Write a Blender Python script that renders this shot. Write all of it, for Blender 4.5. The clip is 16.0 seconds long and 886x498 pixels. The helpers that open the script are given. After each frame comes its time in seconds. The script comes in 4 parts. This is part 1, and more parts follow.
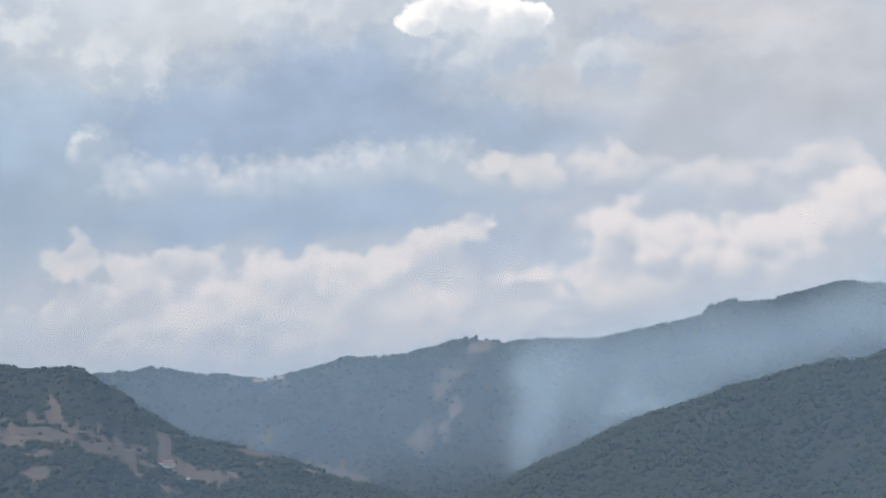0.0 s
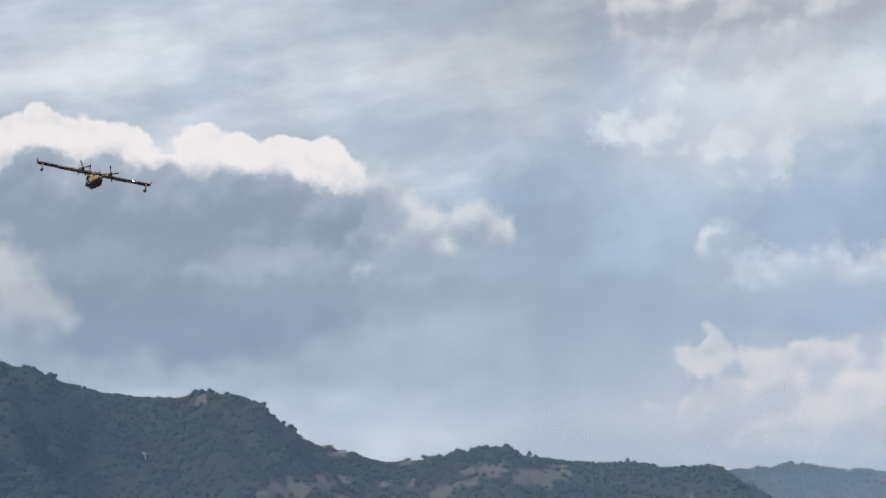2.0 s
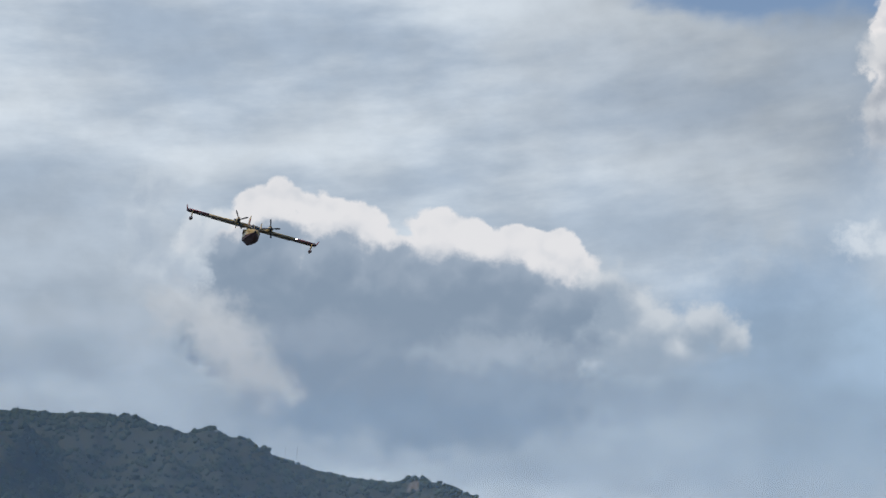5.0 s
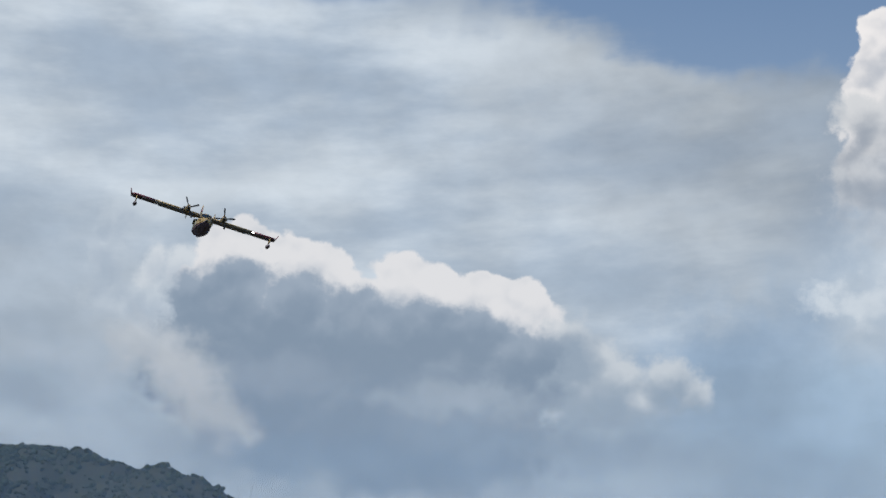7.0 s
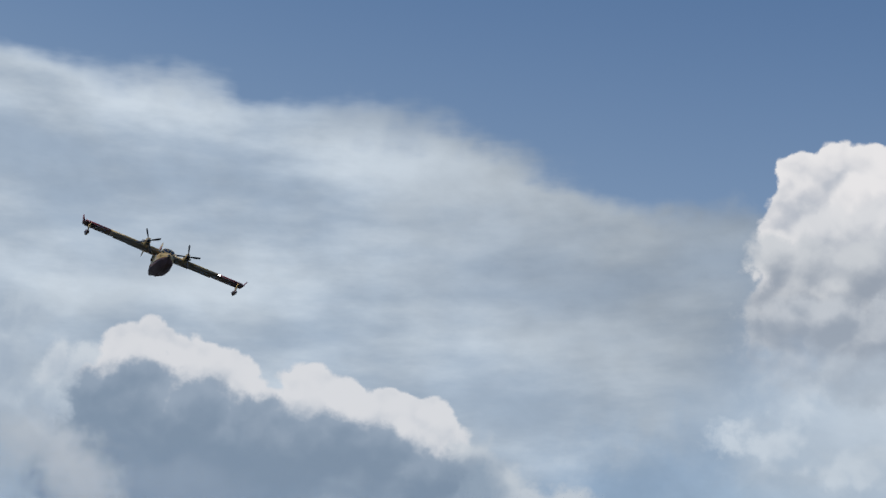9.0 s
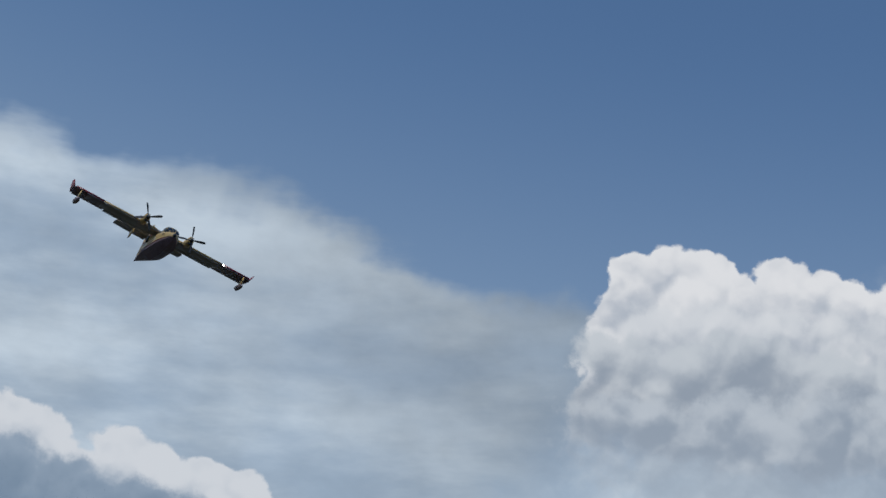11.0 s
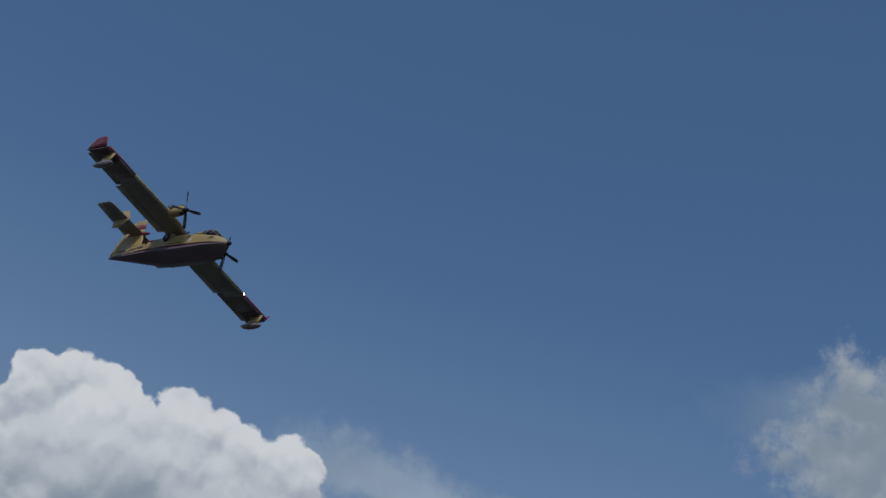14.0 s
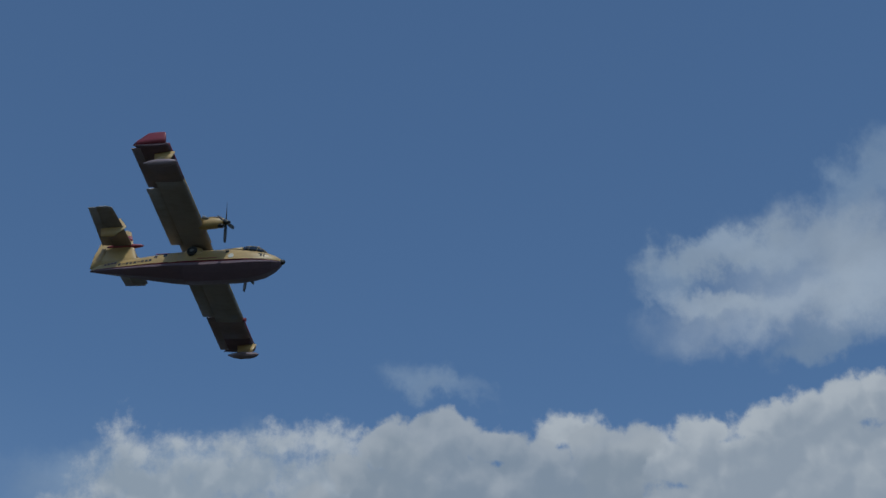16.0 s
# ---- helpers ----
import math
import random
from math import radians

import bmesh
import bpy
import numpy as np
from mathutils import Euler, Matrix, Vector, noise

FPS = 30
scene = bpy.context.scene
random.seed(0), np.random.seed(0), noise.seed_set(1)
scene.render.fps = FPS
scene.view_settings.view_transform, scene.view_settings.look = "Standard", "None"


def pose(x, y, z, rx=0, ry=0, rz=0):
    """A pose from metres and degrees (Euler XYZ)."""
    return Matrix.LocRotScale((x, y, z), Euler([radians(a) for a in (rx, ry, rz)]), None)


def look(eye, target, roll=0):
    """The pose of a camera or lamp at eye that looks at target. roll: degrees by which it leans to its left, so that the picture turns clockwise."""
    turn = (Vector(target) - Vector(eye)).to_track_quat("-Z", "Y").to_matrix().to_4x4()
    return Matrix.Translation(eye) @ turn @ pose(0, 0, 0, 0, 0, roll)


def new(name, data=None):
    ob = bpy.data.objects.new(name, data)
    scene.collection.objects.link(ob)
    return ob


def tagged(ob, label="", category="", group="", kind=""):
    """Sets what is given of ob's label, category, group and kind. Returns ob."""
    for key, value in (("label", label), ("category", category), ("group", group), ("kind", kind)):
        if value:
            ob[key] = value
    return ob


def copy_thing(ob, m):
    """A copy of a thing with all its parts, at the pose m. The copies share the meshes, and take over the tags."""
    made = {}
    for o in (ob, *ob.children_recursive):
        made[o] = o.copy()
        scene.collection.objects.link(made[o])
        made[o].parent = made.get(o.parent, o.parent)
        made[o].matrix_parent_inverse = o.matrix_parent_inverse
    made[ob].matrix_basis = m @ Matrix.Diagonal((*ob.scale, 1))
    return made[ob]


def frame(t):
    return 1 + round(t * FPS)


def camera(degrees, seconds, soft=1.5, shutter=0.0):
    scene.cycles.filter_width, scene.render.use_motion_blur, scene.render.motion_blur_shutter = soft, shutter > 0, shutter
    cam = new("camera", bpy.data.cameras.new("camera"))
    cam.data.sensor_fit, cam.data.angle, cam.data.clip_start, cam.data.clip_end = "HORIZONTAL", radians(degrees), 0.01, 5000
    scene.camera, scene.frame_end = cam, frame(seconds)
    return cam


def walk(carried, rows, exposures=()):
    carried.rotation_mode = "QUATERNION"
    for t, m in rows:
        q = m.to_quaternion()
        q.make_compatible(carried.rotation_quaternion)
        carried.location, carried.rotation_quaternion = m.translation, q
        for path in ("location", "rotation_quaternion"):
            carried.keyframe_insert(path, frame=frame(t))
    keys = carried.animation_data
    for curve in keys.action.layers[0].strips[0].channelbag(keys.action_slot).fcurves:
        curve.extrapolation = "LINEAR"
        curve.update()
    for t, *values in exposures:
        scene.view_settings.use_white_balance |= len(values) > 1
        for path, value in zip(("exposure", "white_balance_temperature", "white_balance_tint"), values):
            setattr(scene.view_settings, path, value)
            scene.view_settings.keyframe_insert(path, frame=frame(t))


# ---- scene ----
cam = camera(30.256, 16.0)
PATH = [
    (0.0, pose(-14.96, -53.11, -14.22, 98.327, 3.617, -29.292)),
    (0.5, pose(-11.34, -41.08, -10.85, 99.505, 3.209, -22.699)),
    (1.0, pose(-7.72, -29.04, -7.47, 99.129, 3.005, -16.746)),
    (1.5, pose(-4.10, -17.00, -4.09, 99.965, 3.046, -12.053)),
    (2.0, pose(-0.48, -4.96, -0.73, 102.628, 2.171, -7.391)),
    (2.5, pose(3.16, 7.10, 2.57, 105.389, -0.632, -2.457)),
    (3.0, pose(6.16, 19.04, 5.41, 106.088, -1.792, -0.925)),
    (3.5, pose(8.48, 30.72, 7.88, 106.712, -1.579, -0.474)),
    (4.0, pose(10.11, 41.95, 10.28, 106.740, -2.556, -0.245)),
    (4.2, pose(10.70, 46.38, 11.22, 106.384, -2.810, -0.142)),
    (6.3, pose(12.08, 86.82, 15.33, 105.684, -5.044, -1.753)),
    (6.5, pose(11.63, 90.59, 15.37, 106.046, -5.147, -1.854)),
    (7.0, pose(10.37, 100.01, 15.33, 107.628, -5.396, -2.251)),
    (7.5, pose(8.27, 109.28, 15.36, 108.509, -6.000, -3.132)),
    (8.0, pose(5.79, 118.55, 15.38, 109.885, -6.687, -4.242)),
    (8.2, pose(4.74, 122.26, 15.37, 110.525, -6.935, -4.380)),
    (10.3, pose(-17.05, 162.27, 13.70, 114.717, -9.049, -12.275)),
    (10.5, pose(-19.86, 166.37, 13.50, 115.226, -9.070, -12.988)),
    (11.0, pose(-27.26, 176.68, 13.09, 116.354, -9.486, -14.294)),
    (11.5, pose(-35.69, 186.96, 13.39, 117.701, -9.565, -17.353)),
    (12.0, pose(-45.30, 197.31, 14.63, 119.148, -10.564, -21.276)),
    (12.5, pose(-54.95, 208.40, 15.53, 120.134, -11.431, -24.870)),
    (13.0, pose(-64.71, 220.55, 15.51, 121.913, -11.691, -28.994)),
    (13.5, pose(-74.67, 233.56, 14.97, 123.914, -11.841, -33.809)),
    (14.0, pose(-84.95, 247.52, 13.61, 125.140, -10.744, -39.670)),
    (14.5, pose(-95.42, 262.63, 11.72, 127.227, -8.882, -45.097)),
    (15.0, pose(-105.97, 278.42, 10.14, 128.875, -5.524, -50.185)),
    (15.5, pose(-116.70, 294.66, 8.92, 129.447, -2.193, -55.684)),
    (16.0, pose(-127.27, 311.23, 8.00, 129.488, 1.900, -62.282)),
]
# the aeroplane's pose: columns are its forward, left and up
PLANE = Matrix(((0.24430, 0.95319, 0.17818, -29.269), (-0.95617, 0.26738, -0.11933, 375.733), (-0.16139, -0.14122, 0.97674, 101.277), (0, 0, 0, 1)))
EXPOSURES = [(0.0, 0.1, 6480, 10), (2.0, 0.08, 6380, 10), (3.2, -0.02, 6250, 9), (6.5, -0.07, 6150, 7), (8.0, -0.15, 6100, 7), (11.0, -0.32, 5820, 5), (12.3, -0.48, 5720, 4), (13.5, -0.58, 5700, 4), (14.8, -0.48, 5690, 3), (16.0, -0.3, 5680, 3)]
walk(cam, PATH, EXPOSURES)

# ---- light ----
SUN_EL, SUN_AZ = 52.0, -128.0   # degrees; azimuth from +y towards +x
world = bpy.data.worlds.new("world")
scene.world = world
world.use_nodes = True
wn, wl = world.node_tree.nodes, world.node_tree.links
sky = wn.new("ShaderNodeTexSky")
sky.sky_type, sky.sun_disc = "NISHITA", False
sky.sun_elevation, sky.sun_rotation = radians(SUN_EL), radians(SUN_AZ)
sky.air_density, sky.dust_density, sky.ozone_density = 1.1, 0.3, 3.0
wl.new(sky.outputs["Color"], wn["Background"].inputs["Color"])
wn["Background"].inputs["Strength"].default_value = 0.115
sun = new("sun", bpy.data.lights.new("sun", "SUN"))
sun.data.energy, sun.data.angle, sun.data.color = 2.4, radians(0.6), (1.0, 0.94, 0.86)
sd = Vector((math.sin(radians(SUN_AZ)) * math.cos(radians(SUN_EL)), math.cos(radians(SUN_AZ)) * math.cos(radians(SUN_EL)), math.sin(radians(SUN_EL))))
sun.matrix_world = look(sd * 900, (0, 0, 0))


# ---- node helpers ----
class Nodes:
    """A short hand for building node trees."""

    def __init__(self, name, tree=None):
        if tree:
            self.t = tree
            return
        self.mat = bpy.data.materials.new(name)
        self.mat.use_nodes = True
        self.t = self.mat.node_tree
        self.t.nodes.clear()
        self.out = self.t.nodes.new("ShaderNodeOutputMaterial")

    def put(self, socket, value):
        if isinstance(value, bpy.types.NodeSocket):
            self.t.links.new(value, socket)
        else:
            socket.default_value = value

    def m(self, op, a, b=0.0, c=0.0):
        n = self.t.nodes.new("ShaderNodeMath")
        n.operation = op
        for s, v in zip(n.inputs, (a, b, c)):
            self.put(s, v)
        return n.outputs[0]

    def vec(self, x, y, z=0.0):
        n = self.t.nodes.new("ShaderNodeCombineXYZ")
        for s, v in zip(n.inputs, (x, y, z)):
            self.put(s, v)
        return n.outputs[0]

    def xyz(self, v):
        n = self.t.nodes.new("ShaderNodeSeparateXYZ")
        self.put(n.inputs[0], v)
        return n.outputs

    def step(self, v, lo, hi, a=0.0, b=1.0):
        n = self.t.nodes.new("ShaderNodeMapRange")
        n.interpolation_type = "SMOOTHSTEP"
        for s, x in zip(n.inputs, (v, lo, hi, a, b)):
            self.put(s, x)
        return n.outputs[0]

    def noise(self, v, scale, detail=3.0, rough=0.5, lac=2.0):
        n = self.t.nodes.new("ShaderNodeTexNoise")
        self.put(n.inputs["Vector"], v)
        n.inputs["Scale"].default_value, n.inputs["Detail"].default_value = scale, detail
        n.inputs["Roughness"].default_value, n.inputs["Lacunarity"].default_value = rough, lac
        return n.outputs["Fac"]

    def mix(self, f, a, b):
        n = self.t.nodes.new("ShaderNodeMix")
        n.data_type = "RGBA"
        self.put(n.inputs[0], f)
        for s, v in ((n.inputs[6], a), (n.inputs[7], b)):
            self.put(s, v if isinstance(v, bpy.types.NodeSocket) else (*v, 1.0))
        return n.outputs[2]

    def coord(self, kind="Object"):
        return self.t.nodes.new("ShaderNodeTexCoord").outputs[kind]

    def attr(self, name):
        n = self.t.nodes.new("ShaderNodeAttribute")
        n.attribute_name = name
        return n.outputs["Fac"]

    def bsdf(self, color, rough=0.6, metal=0.0, bump=None, dist=0.02, spec=0.5):
        n = self.t.nodes.new("ShaderNodeBsdfPrincipled")
        self.put(n.inputs["Base Color"], color if isinstance(color, bpy.types.NodeSocket) else (*color, 1.0))
        self.put(n.inputs["Roughness"], rough)
        n.inputs["Metallic"].default_value = metal
        n.inputs["Specular IOR Level"].default_value = spec
        if bump is not None:
            b = self.t.nodes.new("ShaderNodeBump")
            b.inputs["Distance"].default_value = dist
            self.put(b.inputs["Height"], bump)
            self.t.links.new(b.outputs[0], n.inputs["Normal"])
        return n.outputs[0]

    def emit(self, color, strength=1.0):
        n = self.t.nodes.new("ShaderNodeEmission")
        self.put(n.inputs[0], color if isinstance(color, bpy.types.NodeSocket) else (*color, 1.0))
        n.inputs[1].default_value = strength
        return n.outputs[0]

    def clear(self):
        return self.t.nodes.new("ShaderNodeBsdfTransparent").outputs[0]

    def blend(self, f, a, b):
        n = self.t.nodes.new("ShaderNodeMixShader")
        self.put(n.inputs[0], f)
        self.t.links.new(a, n.inputs[1])
        self.t.links.new(b, n.inputs[2])
        return n.outputs[0]

    def end(self, shader):
        self.t.links.new(shader, self.out.inputs[0])
        return self.mat


# ---- the sky's clouds, as a far backdrop ----
SKY_R = 4650.0


def grouped(name, ins, outs, build):
    """A node group: build(n, sockets by name) returns the output sockets."""
    g = bpy.data.node_groups.new(name, "ShaderNodeTree")
    for s in ins:
        g.interface.new_socket(s, in_out="INPUT", socket_type="NodeSocketFloat")
    for s in outs:
        g.interface.new_socket(s, in_out="OUTPUT", socket_type="NodeSocketFloat")
    n = Nodes(name, g)
    gi, go = g.nodes.new("NodeGroupInput"), g.nodes.new("NodeGroupOutput")
    for s, o in zip(outs, build(n, {s: gi.outputs[s] for s in ins})):
        g.links.new(o, go.inputs[s])
    return g


def use(n, g, **values):
    node = n.t.nodes.new("ShaderNodeGroup")
    node.node_tree = g
    for k, v in values.items():
        n.put(node.inputs[k], v)
    return node.outputs


def oval_math(n, i):
    """How far inside (above 0) or outside an oval a point lies; c and s: its turn."""
    du = n.m("MULTIPLY", n.m("SUBTRACT", i["pu"], i["u0"]), n.m("COSINE", n.m("RADIANS", i["v0"])))
    dv = n.m("SUBTRACT", i["pv"], i["v0"])
    a = n.m("DIVIDE", n.m("ADD", n.m("MULTIPLY", du, i["c"]), n.m("MULTIPLY", dv, i["s"])), i["ru"])
    b = n.m("DIVIDE", n.m("SUBTRACT", n.m("MULTIPLY", dv, i["c"]), n.m("MULTIPLY", du, i["s"])), i["rv"])
    return n.m("SUBTRACT", 1.0, n.m("SQRT", n.m("ADD", n.m("MULTIPLY", a, a), n.m("MULTIPLY", b, b))))


def mass_group():
    ins = ("pu", "pv", "u0", "v0", "ru", "rv", "c", "s", "edge", "cover")
    return grouped("soft_mass", ins, ("fac",), lambda n, i: [n.step(oval_math(n, i), n.m("MULTIPLY", i["edge"], -1.0), i["edge"], 0.0, i["cover"])])


def lobe_group():
    def build(n, i):
        size = n.m("MINIMUM", i["ru"], i["rv"])
        j = dict(i, c=1.0, s=0.0)
        f = n.m("SMOOTH_MAX", i["f0"], n.m("MULTIPLY", oval_math(n, j), size), 0.2)
        j["pu"], j["pv"] = n.m("ADD", i["pu"], i["ou"]), n.m("ADD", i["pv"], i["ov"])
        return [f, n.m("SMOOTH_MAX", i["f2"], n.m("MULTIPLY", oval_math(n, j), size), 0.4)]
    return grouped("cloud_lobe", ("f0", "f2", "pu", "pv", "ou", "ov", "u0", "v0", "ru", "rv"), ("f0", "f2"), build)


def billow_group():
    def build(n, i):
        outs = []
        for layers in (((0.5, 0.5), (1.3, 0.38), (3.0, 0.15), (7.0, 0.05)), ((0.36, 1.0), (0.95, 0.36), (2.3, 0.1), (5.2, 0.02))):
            out = None
            for scale, amp in layers:
                t = n.t.nodes.new("ShaderNodeTexVoronoi")
                t.feature = "SMOOTH_F1"
                t.inputs["Scale"].default_value, t.inputs["Smoothness"].default_value = scale, 0.22
                n.put(t.inputs["Vector"], n.vec(n.m("MULTIPLY", i["pu"], 0.92), i["pv"], scale))
                q = n.m("MULTIPLY", n.m("SUBTRACT", 0.42, n.m("MULTIPLY", n.m("MULTIPLY", t.outputs["Distance"], t.outputs["Distance"]), 1.25)), amp * 1.4)
                out = q if out is None else n.m("ADD", out, q)
            outs.append(out)
        return outs
    return grouped("billows", ("pu", "pv"), ("rim", "body"), build)


def sky_material():
    n = Nodes("far_clouds")
    MASS, LOBE, BILLOW = mass_group(), lobe_group(), billow_group()
    x, y, z = n.xyz(n.coord())
    u = n.m("DEGREES", n.m("ARCTAN2", x, y))
    v = n.m("DEGREES", n.m("ARCSINE", n.m("DIVIDE", z, SKY_R)))
    soft = n.noise(n.vec(u, v), 0.16, 4.0, 0.55)
    mid = n.noise(n.vec(n.m("ADD", u, 90.0), n.m("MULTIPLY", v, 1.5)), 0.32, 5.0, 0.55)
    fine = n.noise(n.vec(n.m("ADD", u, 37.0), v), 0.55, 5.0, 0.6)
    fine2 = n.noise(n.vec(u, n.m("ADD", v, 61.0)), 0.5, 5.0, 0.6)
    wisp = n.noise(n.vec(n.m("ADD", u, 11.0), v), 1.7, 6.0, 0.65)
    # warped coordinates give uneven outlines
    wu = n.m("ADD", u, n.m("MULTIPLY", n.m("SUBTRACT", fine, 0.5), 4.2))
    wv = n.m("ADD", v, n.m("MULTIPLY", n.m("SUBTRACT", fine2, 0.5), 3.0))
    streak = n.noise(n.vec(n.m("ADD", n.m("MULTIPLY", u, 0.07), n.m("MULTIPLY", v, 0.02)),
                           n.m("SUBTRACT", n.m("MULTIPLY", v, 0.24), n.m("MULTIPLY", u, 0.035))), 1.0, 6.0, 0.56)
    # gently turned coordinates, so that billows are not round
    bu = n.m("ADD", u, n.m("MULTIPLY", n.m("SUBTRACT", fine, 0.5), 0.9))
    bv = n.m("ADD", v, n.m("MULTIPLY", n.m("SUBTRACT", fine2, 0.5), 0.7))
    bl = use(n, BILLOW, pu=bu, pv=bv)
    b0 = bl["rim"]
    relief = n.m("SUBTRACT", bl["body"], use(n, BILLOW, pu=n.m("ADD", bu, -0.2), pv=n.m("ADD", bv, 0.4))["body"])
    hue = n.step(mid, 0.3, 0.7, 0.93, 1.08)

    def glow(*parts):
        colour = parts[-1]
        k = n.m("MULTIPLY", hue, parts[0]) if len(parts) > 1 else hue
        m = n.t.nodes.new("ShaderNodeVectorMath")
        m.operation = "SCALE"
        n.put(m.inputs[0], colour)
        n.put(m.inputs["Scale"], k)
        return n.emit(m.outputs[0])

    sh = n.clear()
    # haze that thickens towards the horizon
    haze = n.m("MULTIPLY", n.step(v, 4.0, 35.0, 0.97, 0.0), n.step(u, 30.0, 75.0, 1.0, 0.6))
    sh = n.blend(haze, sh, n.emit((0.43, 0.49, 0.555)))
    # streaked high veil, its upper edge falling to one side
    top = n.m("SUBTRACT", 26.1, n.m("MULTIPLY", n.m("MAXIMUM", n.m("SUBTRACT", wu, 3.0), 0.0), 0.2))
    edge = n.step(n.m("SUBTRACT", top, n.m("ADD", v, n.m("ADD", n.m("MULTIPLY", n.m("SUBTRACT", soft, 0.5), 3.0), n.m("MULTIPLY", n.m("SUBTRACT", streak, 0.5), 5.0)))), -0.3, 1.0)
    side = n.step(n.m("ADD", u, n.m("MULTIPLY", n.m("SUBTRACT", v, 20.0), -0.35)), 12.0, 17.5, 1.0, 0.0)
    veil = n.m("MULTIPLY", n.m("MULTIPLY", edge, side), n.step(streak, 0.3, 0.58, 0.82, 0.97))
    dim = n.step(n.m("ADD", u, n.m("SUBTRACT", v, 20.0)), 1.0, 15.0, 1.06, 0.72)
    sh = n.blend(veil, sh, glow(dim, n.mix(n.step(streak, 0.34, 0.66), (0.4, 0.455, 0.53), (0.68, 0.71, 0.745))))

    def masses(sh, rows):
        """Soft masses: azimuth, elevation, half width, half height, turn, softness, cover, colour."""
        for u0, v0, ru, rv, turn, e, k, col in rows:
            f = use(n, MASS, pu=wu, pv=wv, u0=u0, v0=v0, ru=ru, rv=rv, c=math.cos(radians(turn)), s=math.sin(radians(turn)), edge=e, cover=k)["fac"]
            sh = n.blend(f, sh, glow(col))
        return sh

    def heap(sh, lobes, lit, dark, rim, drop, base, fade, bump=0.7, edge=0.14, cover=1.0, contrast=0.5, lean=-0.25):
        """A cumulus: lobes (azimuth, elevation, half width, half height); sunlit down to drop degrees under its upper outline."""
        f0 = f2 = -30.0
        for u0, v0, ru, rv in lobes:
            o = use(n, LOBE, f0=f0, f2=f2, pu=bu, pv=bv, ou=lean * drop, ov=drop, u0=u0, v0=v0, ru=ru, rv=rv)
            f0, f2 = o["f0"], o["f2"]
        f0 = n.m("ADD", f0, n.m("MULTIPLY", b0, n.step(f0, 0.15, 0.75, bump, 0.0)))
        a = n.step(n.m("ADD", f0, n.m("MULTIPLY", n.m("SUBTRACT", wisp, 0.5), edge * 2.2)), -edge * 0.5, edge, 0.0, cover)
        a = n.m("MULTIPLY", a, n.step(n.m("ADD", v, n.m("MULTIPLY", n.m("SUBTRACT", fine, 0.5), fade)), base, base + fade))
        tone = n.step(n.m("ADD", f2, n.m("MULTIPLY", b0, bump * 1.3)), rim, -rim)
        tone = n.m("ADD", tone, n.m("MULTIPLY", relief, contrast * 2.0))
        tone = n.m("ADD", tone, n.m("MULTIPLY", n.m("SUBTRACT", mid, 0.5), 0.45))
        return n.blend(a, sh, n.emit(n.mix(n.step(tone, -0.1, 1.05), dark, lit)))

    # blue gaps and grey masses over the far ridge
    sh = masses(sh, (
        (6.5, 21.2, 5.5, 2.2, -12, 0.8, 0.35, (0.38, 0.43, 0.505)),
        (13.6, 14.4, 5.2, 2.3, 8, 0.6, 0.92, (0.275, 0.38, 0.525)),
        (12.2, 11.4, 5.4, 2.2, 0, 0.8, 0.8, (0.29, 0.375, 0.485)),
        (27.5, 15.4, 13.0, 4.4, 0, 0.5, 0.8, (0.52, 0.57, 0.63)),
        (41.0, 12.6, 9.0, 4.8, 0, 0.5, 0.85, (0.54, 0.555, 0.595)),
        (15.9, 13.2, 2.6, 1.6, 0, 0.7, 0.7, (0.38, 0.49, 0.62)),
        (24.6, 13.7, 6.2, 2.0, 2, 0.5, 0.95, (0.325, 0.415, 0.555)),
        (30.8, 12.5, 5.2, 1.0, -6, 0.6, 0.85, (0.34, 0.425, 0.555)),
        (21.0, 12.6, 2.8, 1.1, 0, 0.6, 0.85, (0.33, 0.42, 0.555)),
        (38.0, 15.4, 2.4, 0.55, -8, 0.5, 0.75, (0.42, 0.475, 0.575)),
        (39.7, 12.4, 2.6, 1.2, 15, 0.7, 0.55, (0.43, 0.475, 0.55)),
        (43.0, 11.8, 3.0, 0.9, 20, 0.7, 0.6, (0.46, 0.48, 0.53)),
        (41.6, 15.8, 3.6, 1.2, -12, 0.6, 0.6, (0.62, 0.62, 0.65)),
        (18.0, 17.6, 3.4, 2.2, 50, 0.7, 0.6, (0.6, 0.64, 0.69)),
        (30.0, 6.6, 18.0, 2.6, 3, 0.8, 0.85, (0.55, 0.56, 0.595)),
        (18.0, 6.0, 6.0, 1.8, 0, 0.8, 0.6, (0.5, 0.52, 0.56))))
    # ragged white cloud above the blue gap, and the bright small heap with its grey foot
    sh = heap(sh, ((15.9, 16.3, 1.9, 0.8), (18.6, 15.6, 1.8, 0.9), (19.3, 14.7, 1.1, 0.8), (18.0, 17.6, 1.7, 1.8), (23.3, 17.0, 1.6, 0.7), (17.4, 12.2, 0.7, 0.8), (18.3, 11.8, 0.9, 0.5)), (0.72, 0.745, 0.78), (0.44, 0.51, 0.6), 1.0, 1.0, 10.8, 2.0, 1.0, 0.5, 0.8, 1.0)
    sh = heap(sh, ((26.8, 16.6, 1.2, 1.0), (27.8, 17.3, 1.2, 1.2)), (0.72, 0.74, 0.77), (0.52, 0.57, 0.64), 0.9, 0.8, 14.4, 1.6, 0.8, 0.7, 0.75, 0.6)
